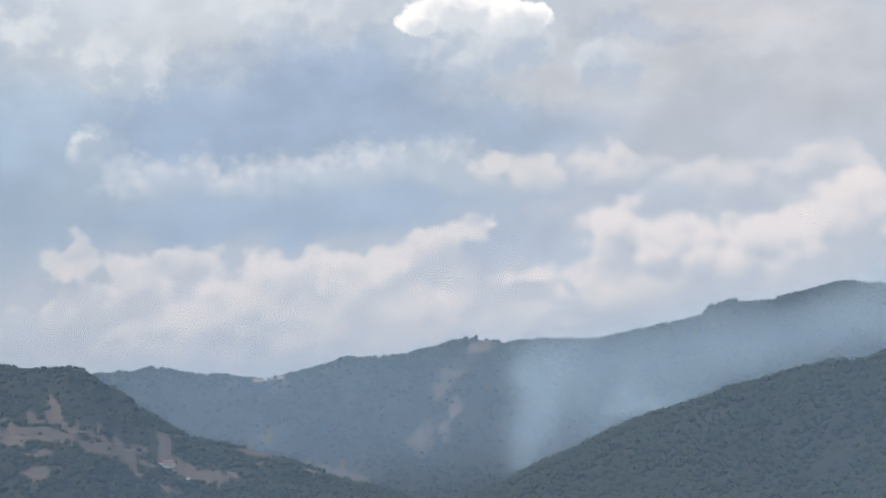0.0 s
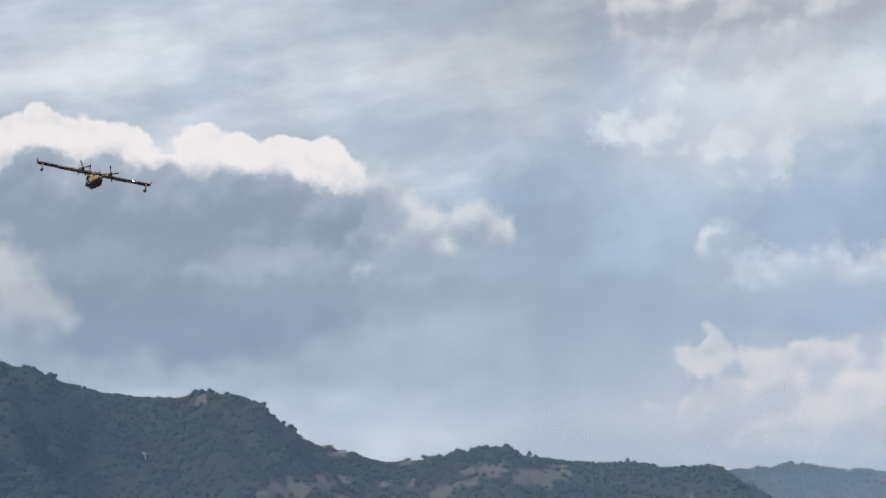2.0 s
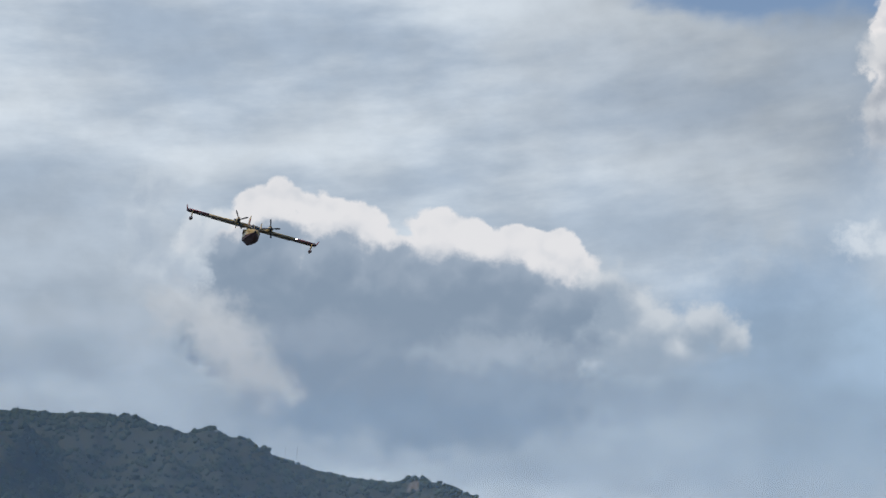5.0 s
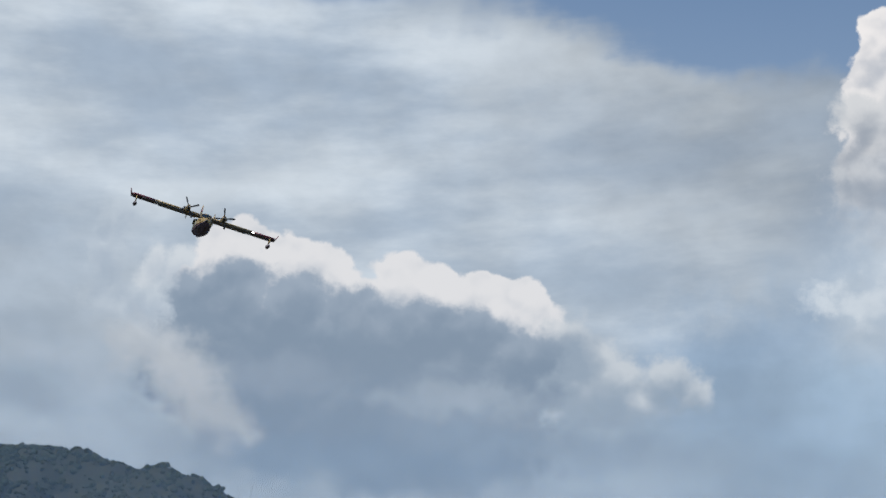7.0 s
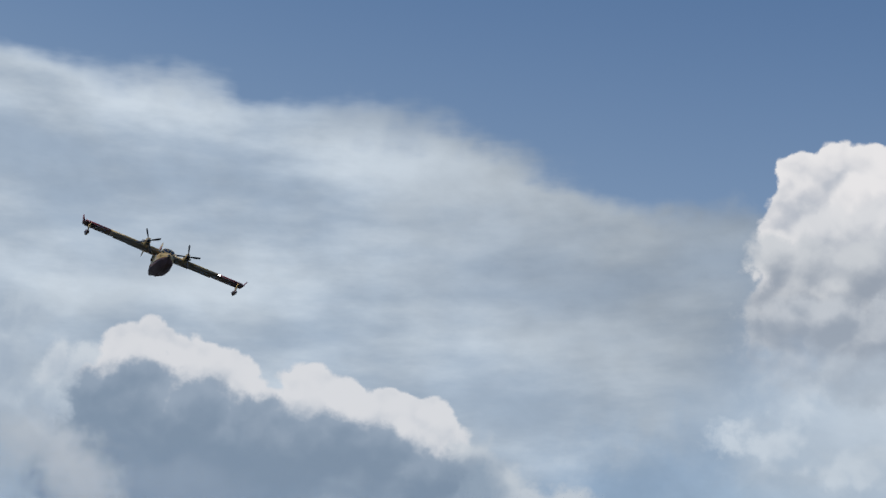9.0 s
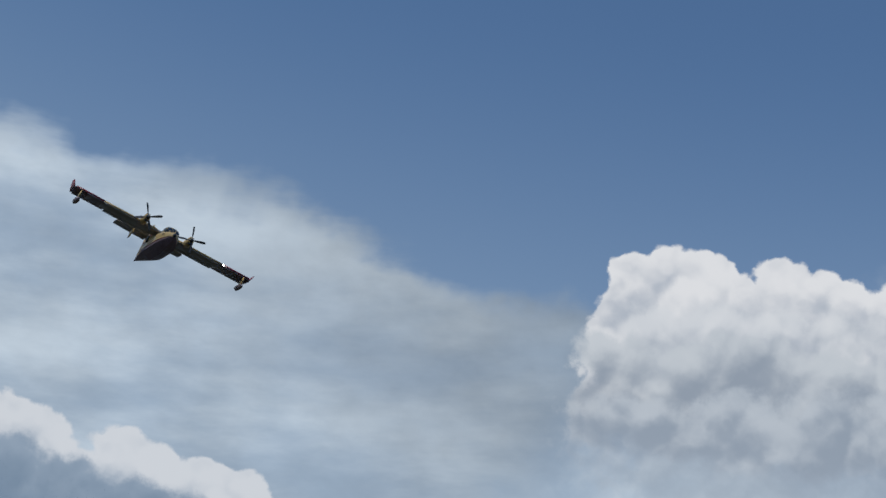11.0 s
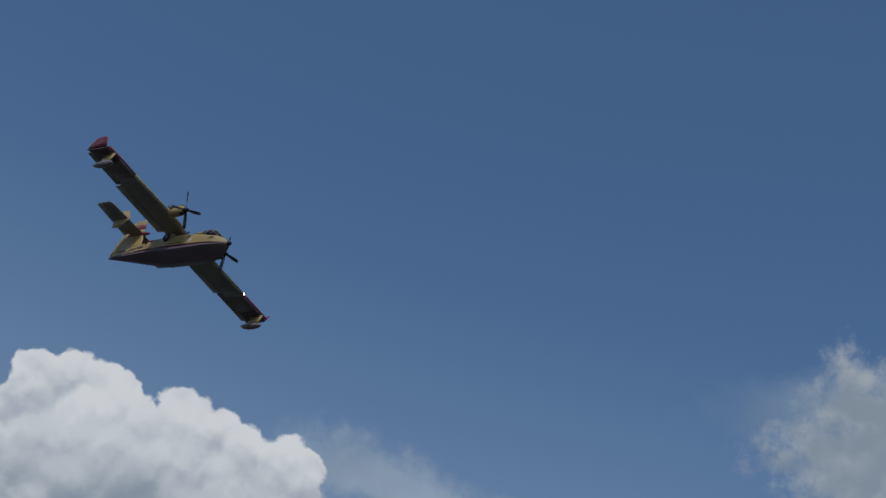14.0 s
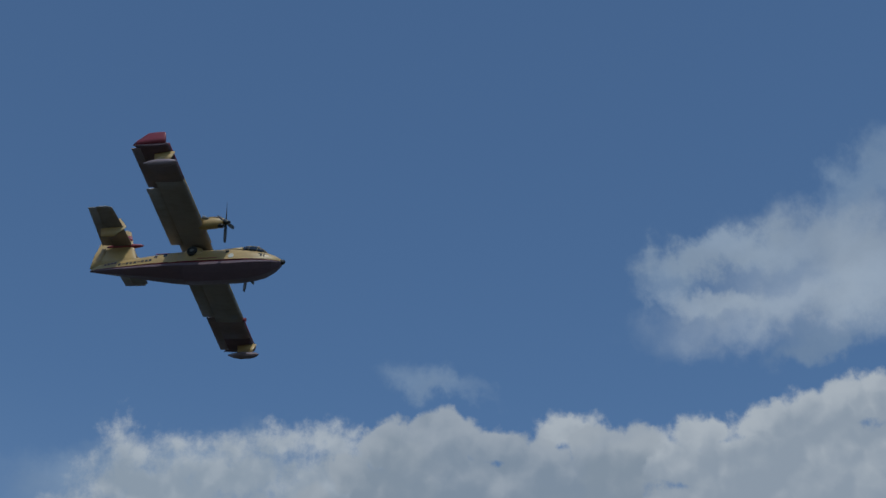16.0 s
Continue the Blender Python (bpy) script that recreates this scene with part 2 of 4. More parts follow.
    sh = heap(sh, ((29.7, 16.3, 0.75, 0.6), (30.9, 16.6, 1.1, 0.75), (32.5, 16.4, 1.15, 0.8), (33.7, 16.1, 0.75, 0.65)), (0.98, 0.96, 0.94), (0.66, 0.69, 0.74), 0.5, 0.75, 14.8, 0.9, 0.6, 0.16, 0.97, 0.5)
    sh = heap(sh, ((31.2, 14.9, 1.6, 0.95), (32.9, 14.9, 1.7, 1.0), (34.0, 15.0, 0.8, 0.8), (35.7, 14.4, 0.75, 0.95), (36.6, 13.8, 0.8, 0.9)), (0.62, 0.66, 0.71), (0.44, 0.51, 0.61), 0.8, 0.7, 12.4, 1.8, 0.8, 0.4, 0.85, 0.6)
    # the bright band under the blue-grey one, over a second grey band
    sh = masses(sh, ((24.2, 9.7, 7.6, 0.85, 1, 0.5, 0.9, (0.365, 0.45, 0.565)), (33.4, 8.9, 3.4, 0.9, 8, 0.7, 0.7, (0.41, 0.47, 0.565))))
    sh = heap(sh, ((19.0, 11.0, 1.0, 0.5), (20.3, 11.15, 1.7, 0.62), (22.4, 11.0, 1.9, 0.55), (25.2, 11.2, 1.6, 0.4), (27.6, 11.5, 2.2, 0.45)), (0.74, 0.745, 0.755), (0.47, 0.535, 0.63), 0.8, 0.7, 9.5, 1.2, 0.75, 0.9, 0.75, 0.5)
    # low sunlit heaps, one row before the other
    cream, shade = (0.81, 0.745, 0.705), (0.545, 0.56, 0.595)
    sh = heap(sh, ((32.3, 11.1, 0.8, 0.42), (33.7, 10.75, 1.0, 0.6), (35.7, 10.75, 1.1, 0.6), (36.6, 11.1, 0.6, 0.4), (38.1, 10.0, 1.3, 0.8), (39.6, 9.8, 1.4, 1.0), (41.3, 9.8, 1.6, 0.9), (43.4, 9.7, 1.8, 1.1), (38.0, 8.6, 5.5, 1.4)),
              (0.74, 0.705, 0.69), (0.5, 0.525, 0.575), 1.4, 1.2, 6.6, 2.6, 0.8, 0.3, 0.75, 0.6)
    sh = masses(sh, ((33.3, 8.3, 2.2, 0.8, 0, 0.6, 0.75, (0.45, 0.5, 0.575)), (37.0, 9.7, 2.0, 0.5, -10, 0.7, 0.6, (0.47, 0.51, 0.575))))
    sh = heap(sh, ((36.3, 8.95, 0.8, 0.42), (37.0, 8.1, 1.9, 0.75), (38.9, 7.9, 1.4, 0.75), (40.6, 7.8, 1.4, 0.9), (42.6, 7.8, 1.6, 0.9), (44.6, 8.4, 1.7, 1.1), (33.5, 7.0, 1.7, 0.5), (39.0, 6.8, 6.0, 1.1)),
              (0.88, 0.79, 0.735), (0.51, 0.53, 0.575), 1.4, 1.3, 5.0, 2.4, 0.8, 0.25, 0.8, 0.7)
    sh = heap(sh, ((17.15, 8.5, 0.16, 0.8), (16.7, 8.2, 1.1, 0.55), (19.0, 7.8, 0.9, 0.5), (21.2, 8.1, 1.1, 0.75), (23.8, 7.8, 1.0, 0.6), (25.4, 7.8, 1.0, 0.7), (26.6, 7.4, 1.1, 0.6), (28.2, 7.7, 0.9, 0.7), (29.5, 8.3, 1.0, 0.6), (30.9, 8.75, 1.1, 0.45), (31.8, 9.0, 0.5, 0.35),
                   (20.0, 6.6, 4.4, 1.2), (27.0, 6.7, 4.8, 1.4)), cream, shade, 1.4, 1.3, 4.8, 2.6, 0.8, 0.22, 0.85, 0.7)
    sh = heap(sh, ((20.0, 6.8, 0.35, 0.5), (20.8, 6.1, 0.9, 0.6), (22.8, 6.4, 1.2, 0.6), (25.6, 6.2, 1.4, 0.6), (28.5, 6.1, 1.4, 0.7), (30.2, 6.1, 0.9, 0.6), (32.5, 5.8, 1.2, 0.6), (36.2, 6.2, 1.6, 0.7), (27.0, 5.0, 9.0, 0.9)),
              (0.7, 0.665, 0.65), (0.5, 0.525, 0.57), 1.2, 1.0, 3.6, 2.2, 0.8, 0.4, 0.65, 0.7)
    # the broad grey bank: wisps beside it, its sunlit crest, the grey front, the cream flank and the base
    sh = masses(sh, ((-16.0, 11.0, 6.0, 0.9, 0, 0.8, 0.6, (0.36, 0.42, 0.5)), (-14.0, 13.8, 4.6, 3.2, 0, 0.7, 0.75, (0.39, 0.445, 0.52)), (-13.5, 12.2, 3.0, 0.6, 0, 0.8, 0.5, (0.47, 0.515, 0.575)),
                     (-13.2, 10.3, 4.5, 0.6, 0, 0.8, 0.5, (0.33, 0.39, 0.47)),
                     (1.0, 9.2, 15.0, 2.0, 0, 0.7, 0.6, (0.33, 0.395, 0.47)), (-12.0, 8.8, 6.0, 1.0, 0, 0.8, 0.5, (0.38, 0.44, 0.515))))
    sh = heap(sh, ((-10.75, 16.9, 0.6, 0.55), (-11.0, 15.7, 0.65, 1.1), (-10.9, 14.1, 0.7, 0.8), (-9.6, 14.2, 1.4, 0.9)), (0.62, 0.655, 0.7), (0.42, 0.475, 0.555), 0.7, 0.6, 12.4, 1.6, 0.55, 0.5, 0.75)
    sh = heap(sh, ((-8.3, 15.6, 0.8, 0.9), (-9.4, 15.9, 0.26, 0.55), (-9.6, 15.15, 0.34, 0.36)), (0.72, 0.73, 0.75), (0.58, 0.61, 0.66), 0.6, 0.6, 13.6, 1.2, 0.4, 0.3, 0.9)
    sh = heap(sh, ((-7.3, 16.6, 0.85, 0.75), (-6.4, 16.9, 0.9, 0.7), (-4.85, 16.6, 1.1, 0.7), (-3.6, 16.4, 1.0, 0.75), (-2.6, 15.7, 0.7, 0.6), (-0.9, 16.45, 0.9, 0.78), (0.65, 16.1, 1.1, 0.72), (2.3, 15.95, 1.2, 0.75), (3.6, 15.8, 0.8, 0.7), (4.4, 15.2, 0.8, 0.8),
                   (-5.2, 15.3, 3.0, 1.4), (1.2, 14.9, 4.0, 1.5)), (0.83, 0.79, 0.78), (0.52, 0.545, 0.595), 0.9, 1.5, 12.4, 1.8, 0.42, 0.12, 0.98, 0.5, 0.1)
    sh = heap(sh, ((5.3, 14.7, 0.8, 0.8), (6.2, 14.1, 0.95, 0.85), (7.3, 13.6, 1.0, 0.85), (8.8, 13.6, 0.95, 0.8), (9.7, 13.1, 0.85, 0.7), (6.6, 12.8, 3.0, 1.2), (4.6, 13.4, 1.6, 1.4)),
              (0.64, 0.655, 0.68), (0.33, 0.39, 0.47), 0.7, 0.75, 10.2, 2.6, 0.5, 0.4, 0.88, 0.45, 0.1)
    sh = heap(sh, ((-7.7, 14.6, 1.1, 1.0), (-6.3, 15.3, 1.4, 0.95), (-4.4, 15.0, 1.6, 0.95), (-2.2, 14.7, 1.7, 0.95), (0.2, 14.7, 1.7, 0.9), (2.2, 14.45, 1.6, 0.95), (3.9, 13.9, 1.3, 1.0), (-3.2, 13.6, 5.6, 1.7), (-6.0, 12.6, 3.6, 2.2), (-1.4, 12.4, 6.6, 2.4), (-1.0, 10.7, 6.4, 1.9)),
              (0.36, 0.415, 0.495), (0.245, 0.305, 0.39), 1.1, 0.7, 8.2, 2.4, 0.5, 0.32, 0.96, 0.35, 0.1)
    sh = masses(sh, ((-9.2, 12.8, 1.2, 0.9, -30, 0.6, 0.75, (0.53, 0.55, 0.585)), (-8.0, 12.2, 1.3, 0.9, -35, 0.8, 0.75, (0.56, 0.57, 0.595)), (-6.6, 10.9, 1.3, 1.0, -40, 0.8, 0.75, (0.55, 0.56, 0.585)),
                     (1.8, 12.2, 2.2, 0.55, 4, 0.8, 0.65, (0.42, 0.47, 0.54)), (-4.5, 12.6, 1.8, 0.6, 10, 0.8, 0.5, (0.36, 0.41, 0.49)),
                     (-1.6, 9.7, 5.8, 0.8, 1, 0.6, 0.8, (0.25, 0.32, 0.415)), (4.5, 11.0, 4.4, 0.65, 2, 0.7, 0.7, (0.3, 0.37, 0.465))))
    # the tall white cumulus: thin cloud beside it, the lit top, then nearer and greyer billows
    sh = masses(sh, ((29.4, 25.3, 3.2, 1.1, -10, 0.5, 0.75, (0.43, 0.47, 0.54)), (31.4, 24.5, 2.6, 0.8, -12, 0.6, 0.6, (0.4, 0.45, 0.525)), (34.6, 25.4, 1.5, 0.35, -14, 0.7, 0.4, (0.36, 0.42, 0.5)),
                     (13.2, 22.6, 2.0, 1.2, 0, 0.7, 0.6, (0.4, 0.45, 0.52)),
                     (20.8, 17.8, 4.4, 2.6, 5, 0.8, 0.8, (0.62, 0.655, 0.7)), (28.0, 21.2, 3.0, 1.6, 0, 0.7, 0.7, (0.4, 0.45, 0.52))))
    sh = heap(sh, ((16.1, 25.3, 0.95, 0.8), (17.5, 25.6, 0.95, 0.85), (19.0, 25.6, 0.95, 0.75), (20.1, 25.4, 0.8, 0.6), (21.4, 25.75, 0.95, 0.75), (23.0, 25.6, 0.45, 0.6), (23.7, 25.2, 0.9, 0.75), (24.9, 24.8, 0.8, 0.75), (25.9, 25.1, 0.95, 0.85), (15.9, 24.2, 0.8, 1.0),
                   (17.5, 23.6, 2.6, 2.0), (21.2, 23.6, 3.6, 2.1), (24.8, 23.4, 2.4, 1.9), (21.0, 21.6, 6.0, 2.4)),
              (0.96, 0.885, 0.845), (0.54, 0.545, 0.585), 1.4, 1.6, 18.4, 3.0, 0.42, 0.1, 1.0, 0.55, -0.45)
    sh = heap(sh, ((19.2, 24.0, 1.5, 0.75), (21.3, 24.1, 1.5, 0.7), (23.3, 24.0, 1.3, 0.75), (25.8, 24.0, 1.2, 0.9), (17.0, 23.4, 1.3, 1.0), (21.0, 22.4, 5.4, 1.5)),
              (0.85, 0.805, 0.785), (0.46, 0.475, 0.52), 1.0, 1.2, 18.4, 3.0, 0.5, 0.35, 0.75, 0.55, -0.45)
    sh = heap(sh, ((15.0, 22.6, 0.6, 0.75), (16.1, 22.3, 1.2, 1.0), (18.3, 22.5, 1.4, 0.85), (20.5, 22.9, 1.6, 1.0), (23.4, 22.8, 1.5, 0.85), (26.7, 23.3, 0.6, 0.48), (25.4, 22.4, 1.5, 0.9), (16.6, 20.8, 2.2, 1.5), (21.0, 21.2, 6.0, 1.7)),
              (0.7, 0.685, 0.685), (0.36, 0.385, 0.435), 1.0, 1.2, 17.0, 4.0, 0.55, 0.35, 0.85, 0.5, -0.45)
    sh = heap(sh, ((16.8, 20.7, 1.4, 0.9), (20.0, 21.1, 1.3, 0.8), (23.3, 21.3, 1.4, 0.9), (26.0, 21.8, 1.4, 0.8), (18.5, 19.4, 3.6, 1.7), (23.4, 19.9, 4.6, 1.8)),
              (0.64, 0.64, 0.66), (0.38, 0.41, 0.465), 1.0, 1.0, 16.4, 4.4, 0.8, 0.5, 0.8, 0.6, -0.45)
    sh = heap(sh, ((32.0, 23.0, 0.9, 0.42), (30.9, 22.4, 1.0, 0.4), (33.0, 22.3, 0.9, 0.5)), (0.74, 0.73, 0.74), (0.46, 0.5, 0.56), 0.5, 0.5, 20.8, 1.0, 0.4, 0.2, 0.85)
    # the later line of grey and white heaps, a small tuft and a torn patch above it
    sh = masses(sh, ((47.5, 30.8, 4.6, 1.2, 10, 0.6, 0.5, (0.34, 0.395, 0.47)), (77.8, 40.4, 1.6, 0.9, 30, 0.7, 0.5, (0.34, 0.4, 0.48)),
                     (57.6, 34.7, 0.9, 0.5, -10, 0.9, 0.35, (0.35, 0.405, 0.48)), (58.8, 34.35, 1.1, 0.35, -8, 0.9, 0.3, (0.35, 0.405, 0.48)),
                     (74.6, 38.6, 3.0, 0.95, 4, 0.8, 0.7, (0.4, 0.435, 0.49)), (70.8, 38.6, 2.2, 0.6, 2, 0.6, 0.65, (0.38, 0.42, 0.48)), (68.6, 38.0, 1.0, 0.9, 0, 0.7, 0.5, (0.34, 0.39, 0.46)),
                     (73.6, 36.5, 3.6, 0.95, 6, 0.8, 0.75, (0.44, 0.465, 0.51)), (70.4, 36.9, 1.8, 0.45, -12, 0.6, 0.65, (0.43, 0.46, 0.51)), (77.2, 37.2, 1.9, 1.7, 0, 0.6, 0.7, (0.42, 0.45, 0.5)), (74.6, 35.0, 1.6, 0.45, 12, 0.7, 0.5, (0.31, 0.36, 0.43))))
    sh = heap(sh, ((45.6, 32.1, 0.35, 0.5), (46.4, 31.5, 0.9, 0.7), (48.2, 32.0, 1.1, 0.55), (50.2, 32.0, 0.8, 0.5), (52.0, 32.3, 1.1, 0.6), (54.3, 32.3, 1.3, 0.7), (56.4, 32.0, 1.5, 0.9), (49.9, 31.0, 2.6, 1.0), (54.5, 30.8, 3.0, 1.3), (47.5, 30.4, 2.6, 1.0), (51.0, 28.6, 7.0, 2.2)),
              (0.57, 0.56, 0.56), (0.36, 0.385, 0.42), 1.0, 0.9, 24.6, 3.0, 0.5, 0.6, 0.88, 0.5)
    sh = heap(sh, ((63.8, 32.8, 1.1, 0.6), (69.4, 32.4, 1.5, 0.7), (71.7, 32.6, 1.5, 0.75), (73.8, 32.8, 1.5, 0.8), (76.0, 32.9, 1.7, 0.95), (79.5, 33.1, 2.4, 1.2), (67.0, 31.6, 2.5, 1.0), (72.5, 31.2, 5.0, 1.3), (80.0, 31.0, 5.0, 1.8), (72.0, 29.4, 10.0, 1.6)),
              (0.55, 0.54, 0.54), (0.36, 0.38, 0.415), 1.0, 0.9, 26.6, 2.0, 0.5, 0.3, 0.94, 0.5)
    sh = heap(sh, ((56.6, 32.4, 1.2, 0.9), (58.7, 32.65, 1.3, 0.85), (60.8, 32.4, 1.2, 0.8), (62.6, 32.0, 1.0, 0.6), (64.6, 32.3, 1.0, 0.65), (66.1, 32.1, 1.2, 0.8), (54.9, 31.3, 0.8, 0.7), (53.6, 30.7, 0.5, 0.45), (59.0, 31.1, 3.6, 1.2), (63.5, 30.9, 3.4, 1.2), (60.0, 29.4, 8.0, 1.6)),
              (0.44, 0.445, 0.465), (0.29, 0.32, 0.365), 0.9, 0.8, 26.0, 2.2, 0.5, 0.2, 0.92, 0.45)
    return n.end(sh)


def dome():
    az0, az1, el0, el1, na, ne = -60.0, 110.0, -3.0, 49.0, 100, 32
    vs, fs = [], []
    for j in range(ne + 1):
        e = radians(el0 + (el1 - el0) * j / ne)
        for i in range(na + 1):
            a = radians(az0 + (az1 - az0) * i / na)
            vs.append((SKY_R * math.sin(a) * math.cos(e), SKY_R * math.cos(a) * math.cos(e), SKY_R * math.sin(e)))
    for j in range(ne):
        for i in range(na):
            q = j * (na + 1) + i
            fs.append((q, q + na + 1, q + na + 2, q + 1))
    me = bpy.data.meshes.new("backdrop_sky")
    me.from_pydata(vs, [], fs)
    me.shade_smooth()
    me.materials.append(sky_material())
    tagged(new("backdrop_sky", me), "hazy summer sky with streaked high cloud", "sky", kind="structure")


dome()


# ---- ground and hills ----
FLOOR = -95.0
# each range of hills: distance, foot's distance, knots of (azimuth, elevation of its crest) in degrees
RANGES = (
    (2750.0, 1150.0, ((-60, 4.0), (-25, 8.3), (-14.5, 8.95), (-11.6, 9.1), (-8.3, 8.55), (-5.2, 8.0), (-2.9, 7.66), (-0.4, 7.52), (0.6, 7.2), (1.4, 6.8), (2.1, 6.25), (3.1, 5.8), (5.6, 5.12),
                      (9.4, 5.25), (14.0, 4.75), (17.3, 4.1), (19.6, 2.8), (20.7, 2.0), (24.2, 1.0), (27.0, -0.05), (30.0, -1.0), (34.0, -1.9), (60, -1.9))),
    (2150.0, 950.0, ((-60, -2.4), (29.5, -2.2), (30.6, -0.7), (34.5, 0.7), (36.3, 1.45), (39.4, 2.2), (43.2, 3.0), (44.4, 2.85), (45.7, 3.3), (52.0, 4.3), (62.0, 3.0), (80, 0.0))),
    (4300.0, 3050.0, ((-60, 3.0), (17.0, 4.35), (19.5, 4.62), (20.9, 4.3), (23.5, 3.95), (25.0, 4.25), (30.9, 4.87), (34.9, 4.63), (37.9, 4.96), (39.4, 5.44), (41.5, 5.56),
                      (43.7, 5.97), (45.3, 5.76), (60.0, 4.6), (100, 2.0))),
)


def smooth01(s):
    s = np.clip(s, 0, 1)
    return s * s * (3 - 2 * s)


def wobble(x, y, size, seed, octaves=4):
    """Value noise from sums of turned sines, about -1 to 1."""
    r = np.random.RandomState(seed)
    out, amp, k = 0.0, 1.0, 2 * math.pi / size
    for _ in range(octaves):
        for _ in range(3):
            w = r.uniform(0, 2 * math.pi)
            out = out + amp / 2.2 * np.sin((x * math.cos(w) + y * math.sin(w)) * k * r.uniform(0.7, 1.4) + r.uniform(0, 6.28) + 0.8 * np.sin((x * math.sin(w) - y * math.cos(w)) * k * 0.6))
        amp, k = amp * 0.52, k * 2.03
    return out


def height(az, r):
    """Ground height at azimuth az (degrees) and distance r."""
    x, y = r * np.sin(np.radians(az)), r * np.cos(np.radians(az))
    z = np.full(np.shape(r + az * 0), FLOOR, float)
    bump = wobble(x, y, 420, 3)
    for d, foot, knots in RANGES:
        ka, ke = [k[0] for k in knots], [k[1] for k in knots]
        crest = d * np.sin(np.radians(np.interp(az, ka, ke))) + wobble(az, az * 0.3, 2.4, 9, 4) * d * 0.0007
        rise = np.maximum(crest - FLOOR, 0)
        front = (r - foot) / (d * np.cos(np.radians(5)) - foot)
        s = np.where(front < 1, 0.35 * np.clip(front, 0, 1) + 0.65 * smooth01(front), 1 - 0.5 * smooth01((front - 1) * 1.6))
        cut = np.clip(front, 0, 1) * np.clip(1 - front, 0, 1) * 4
        z = np.maximum(z, FLOOR + rise * (s + 0.11 * bump * cut) + np.where(rise > 5, 0.0, -3.0))
    return z + wobble(x, y, 90, 5, 3) * 1.2 * np.clip((r - 500) / 300, 0, 1)


# single dry fields: azimuth, elevation, half width and half height in degrees, turn
FIELDS = ((8.9, 2.84, 2.17, 0.99, 0), (2.8, 2.47, 1.09, 0.24, 0), (9.0, 4.86, 0.89, 0.20, 0), (11.0, 4.58, 1.19, 0.32, 0), (6.3, 5.26, 0.79, 0.10, 0), (2.3, 4.42, 1.19, 0.28, 0), (3.5, 4.61, 0.69, 0.32, 0), (4.9, 3.75, 0.99, 0.26, -8), (12.9, 2.83, 1.58, 0.18, 0), (15.0, 2.31, 2.57, 0.34, 0), (18.2, 1.70, 1.48, 0.32, -6), (20.9, 0.75, 1.68, 0.24, -14), (23.2, 1.31, 0.89, 0.18, -14), (25.9, 0.48, 1.19, 0.24, -20), (20.1, 2.06, 0.49, 0.10, 0), (4.0, 5.63, 0.47, 0.10, 0), (6.4, 1.85, 1.19, 0.28, 0), (9.8, 1.00, 1.58, 0.18, 0), (23.3, 1.93, 0.59, 0.16, 6), (22.3, 3.96, 0.36, 0.10, 0), (23.4, 3.93, 0.49, 0.10, 0), (24.1, 3.73, 0.30, 0.18, 0), (29.5, 3.23, 0.47, 0.12, 6), (29.9, 2.20, 1.15, 0.30, 28), (28.8, 1.50, 0.49, 0.43, 0), (30.1, 3.85, 0.69, 0.16, 0), (31.1, 4.68, 0.59, 0.24, 20), (31.4, 3.25, 0.49, 0.12, 0), (39.1, 4.25, 0.63, 0.28, 20))


def woods(x, y):
    """Where trees grow (1) and where dry fields lie (0)."""
    w = wobble(x, y * 0.45, 130, 21, 5) + 0.95
    az, r = np.degrees(np.arctan2(x, y)), np.hypot(x, y)
    h = height(az, r)
    el = np.degrees(np.arctan2(h, r))
    ragged = wobble(x, y, 60, 17, 3) * 0.45
    for a0, e0, wa, we, turn in FIELDS:
        c, q = math.cos(radians(turn)), math.sin(radians(turn))
        da, de = az - a0, el - e0
        d = ((da * c + de * q) / wa) ** 2 + ((de * c - da * q) / we) ** 2 + ragged
        w = np.where(d < 1, -1.6, w)
    hill = np.exp(-(((np.degrees(np.arctan2(x, y)) + 7) / 9) ** 2)) * 0.7     # the dark wooded shoulder
    far = np.clip((np.hypot(x, y) - 3050) / 300, 0, 1) * 0.5 + np.clip((np.degrees(np.arctan2(x, y)) - 31) / 4, 0, 1) * 0.9
    crest = np.clip((np.hypot(x, y) - 2350) / 250, 0, 1) * 0.5     # woods along the tops
    return np.clip((w + hill + far + crest) * 1.8 + 0.4, 0, 1)


def earth_material():
    n = Nodes("dry_hillside")
    p = n.coord()
    w = n.attr("wood")
    grain = n.noise(p, 0.05, 6.0, 0.65)
    patch = n.noise(p, 0.008, 4.0, 0.5)
    x, y, z = n.xyz(p)
    vo = n.t.nodes.new("ShaderNodeTexVoronoi")
    n.put(vo.inputs["Vector"], n.vec(x, n.m("MULTIPLY", y, 0.8), 0.0))
    vo.inputs["Scale"].default_value = 0.009
    field = n.mix(vo.outputs["Distance"], (0.19, 0.14, 0.105), (0.13, 0.11, 0.085))
    tone = n.xyz(vo.outputs["Color"])[0]
    field = n.mix(tone, field, (0.2, 0.148, 0.11))
    field = n.mix(n.step(patch, 0.4, 0.6), field, (0.135, 0.112, 0.08))
    tiny = n.noise(p, 0.16, 4.0, 0.7)
    scrub = n.mix(n.step(tiny, 0.35, 0.68), (0.024, 0.032, 0.022), (0.085, 0.08, 0.055))
    field = n.mix(n.step(tiny, 0.45, 0.75), field, (0.09, 0.085, 0.06))
    k = n.step(n.m("ADD", w, n.m("MULTIPLY", n.m("SUBTRACT", grain, 0.5), 1.7)), 0.35, 0.6)
    return n.end(n.bsdf(n.mix(k, field, scrub), 0.95, 0.0, grain, 3.0, 0.1))


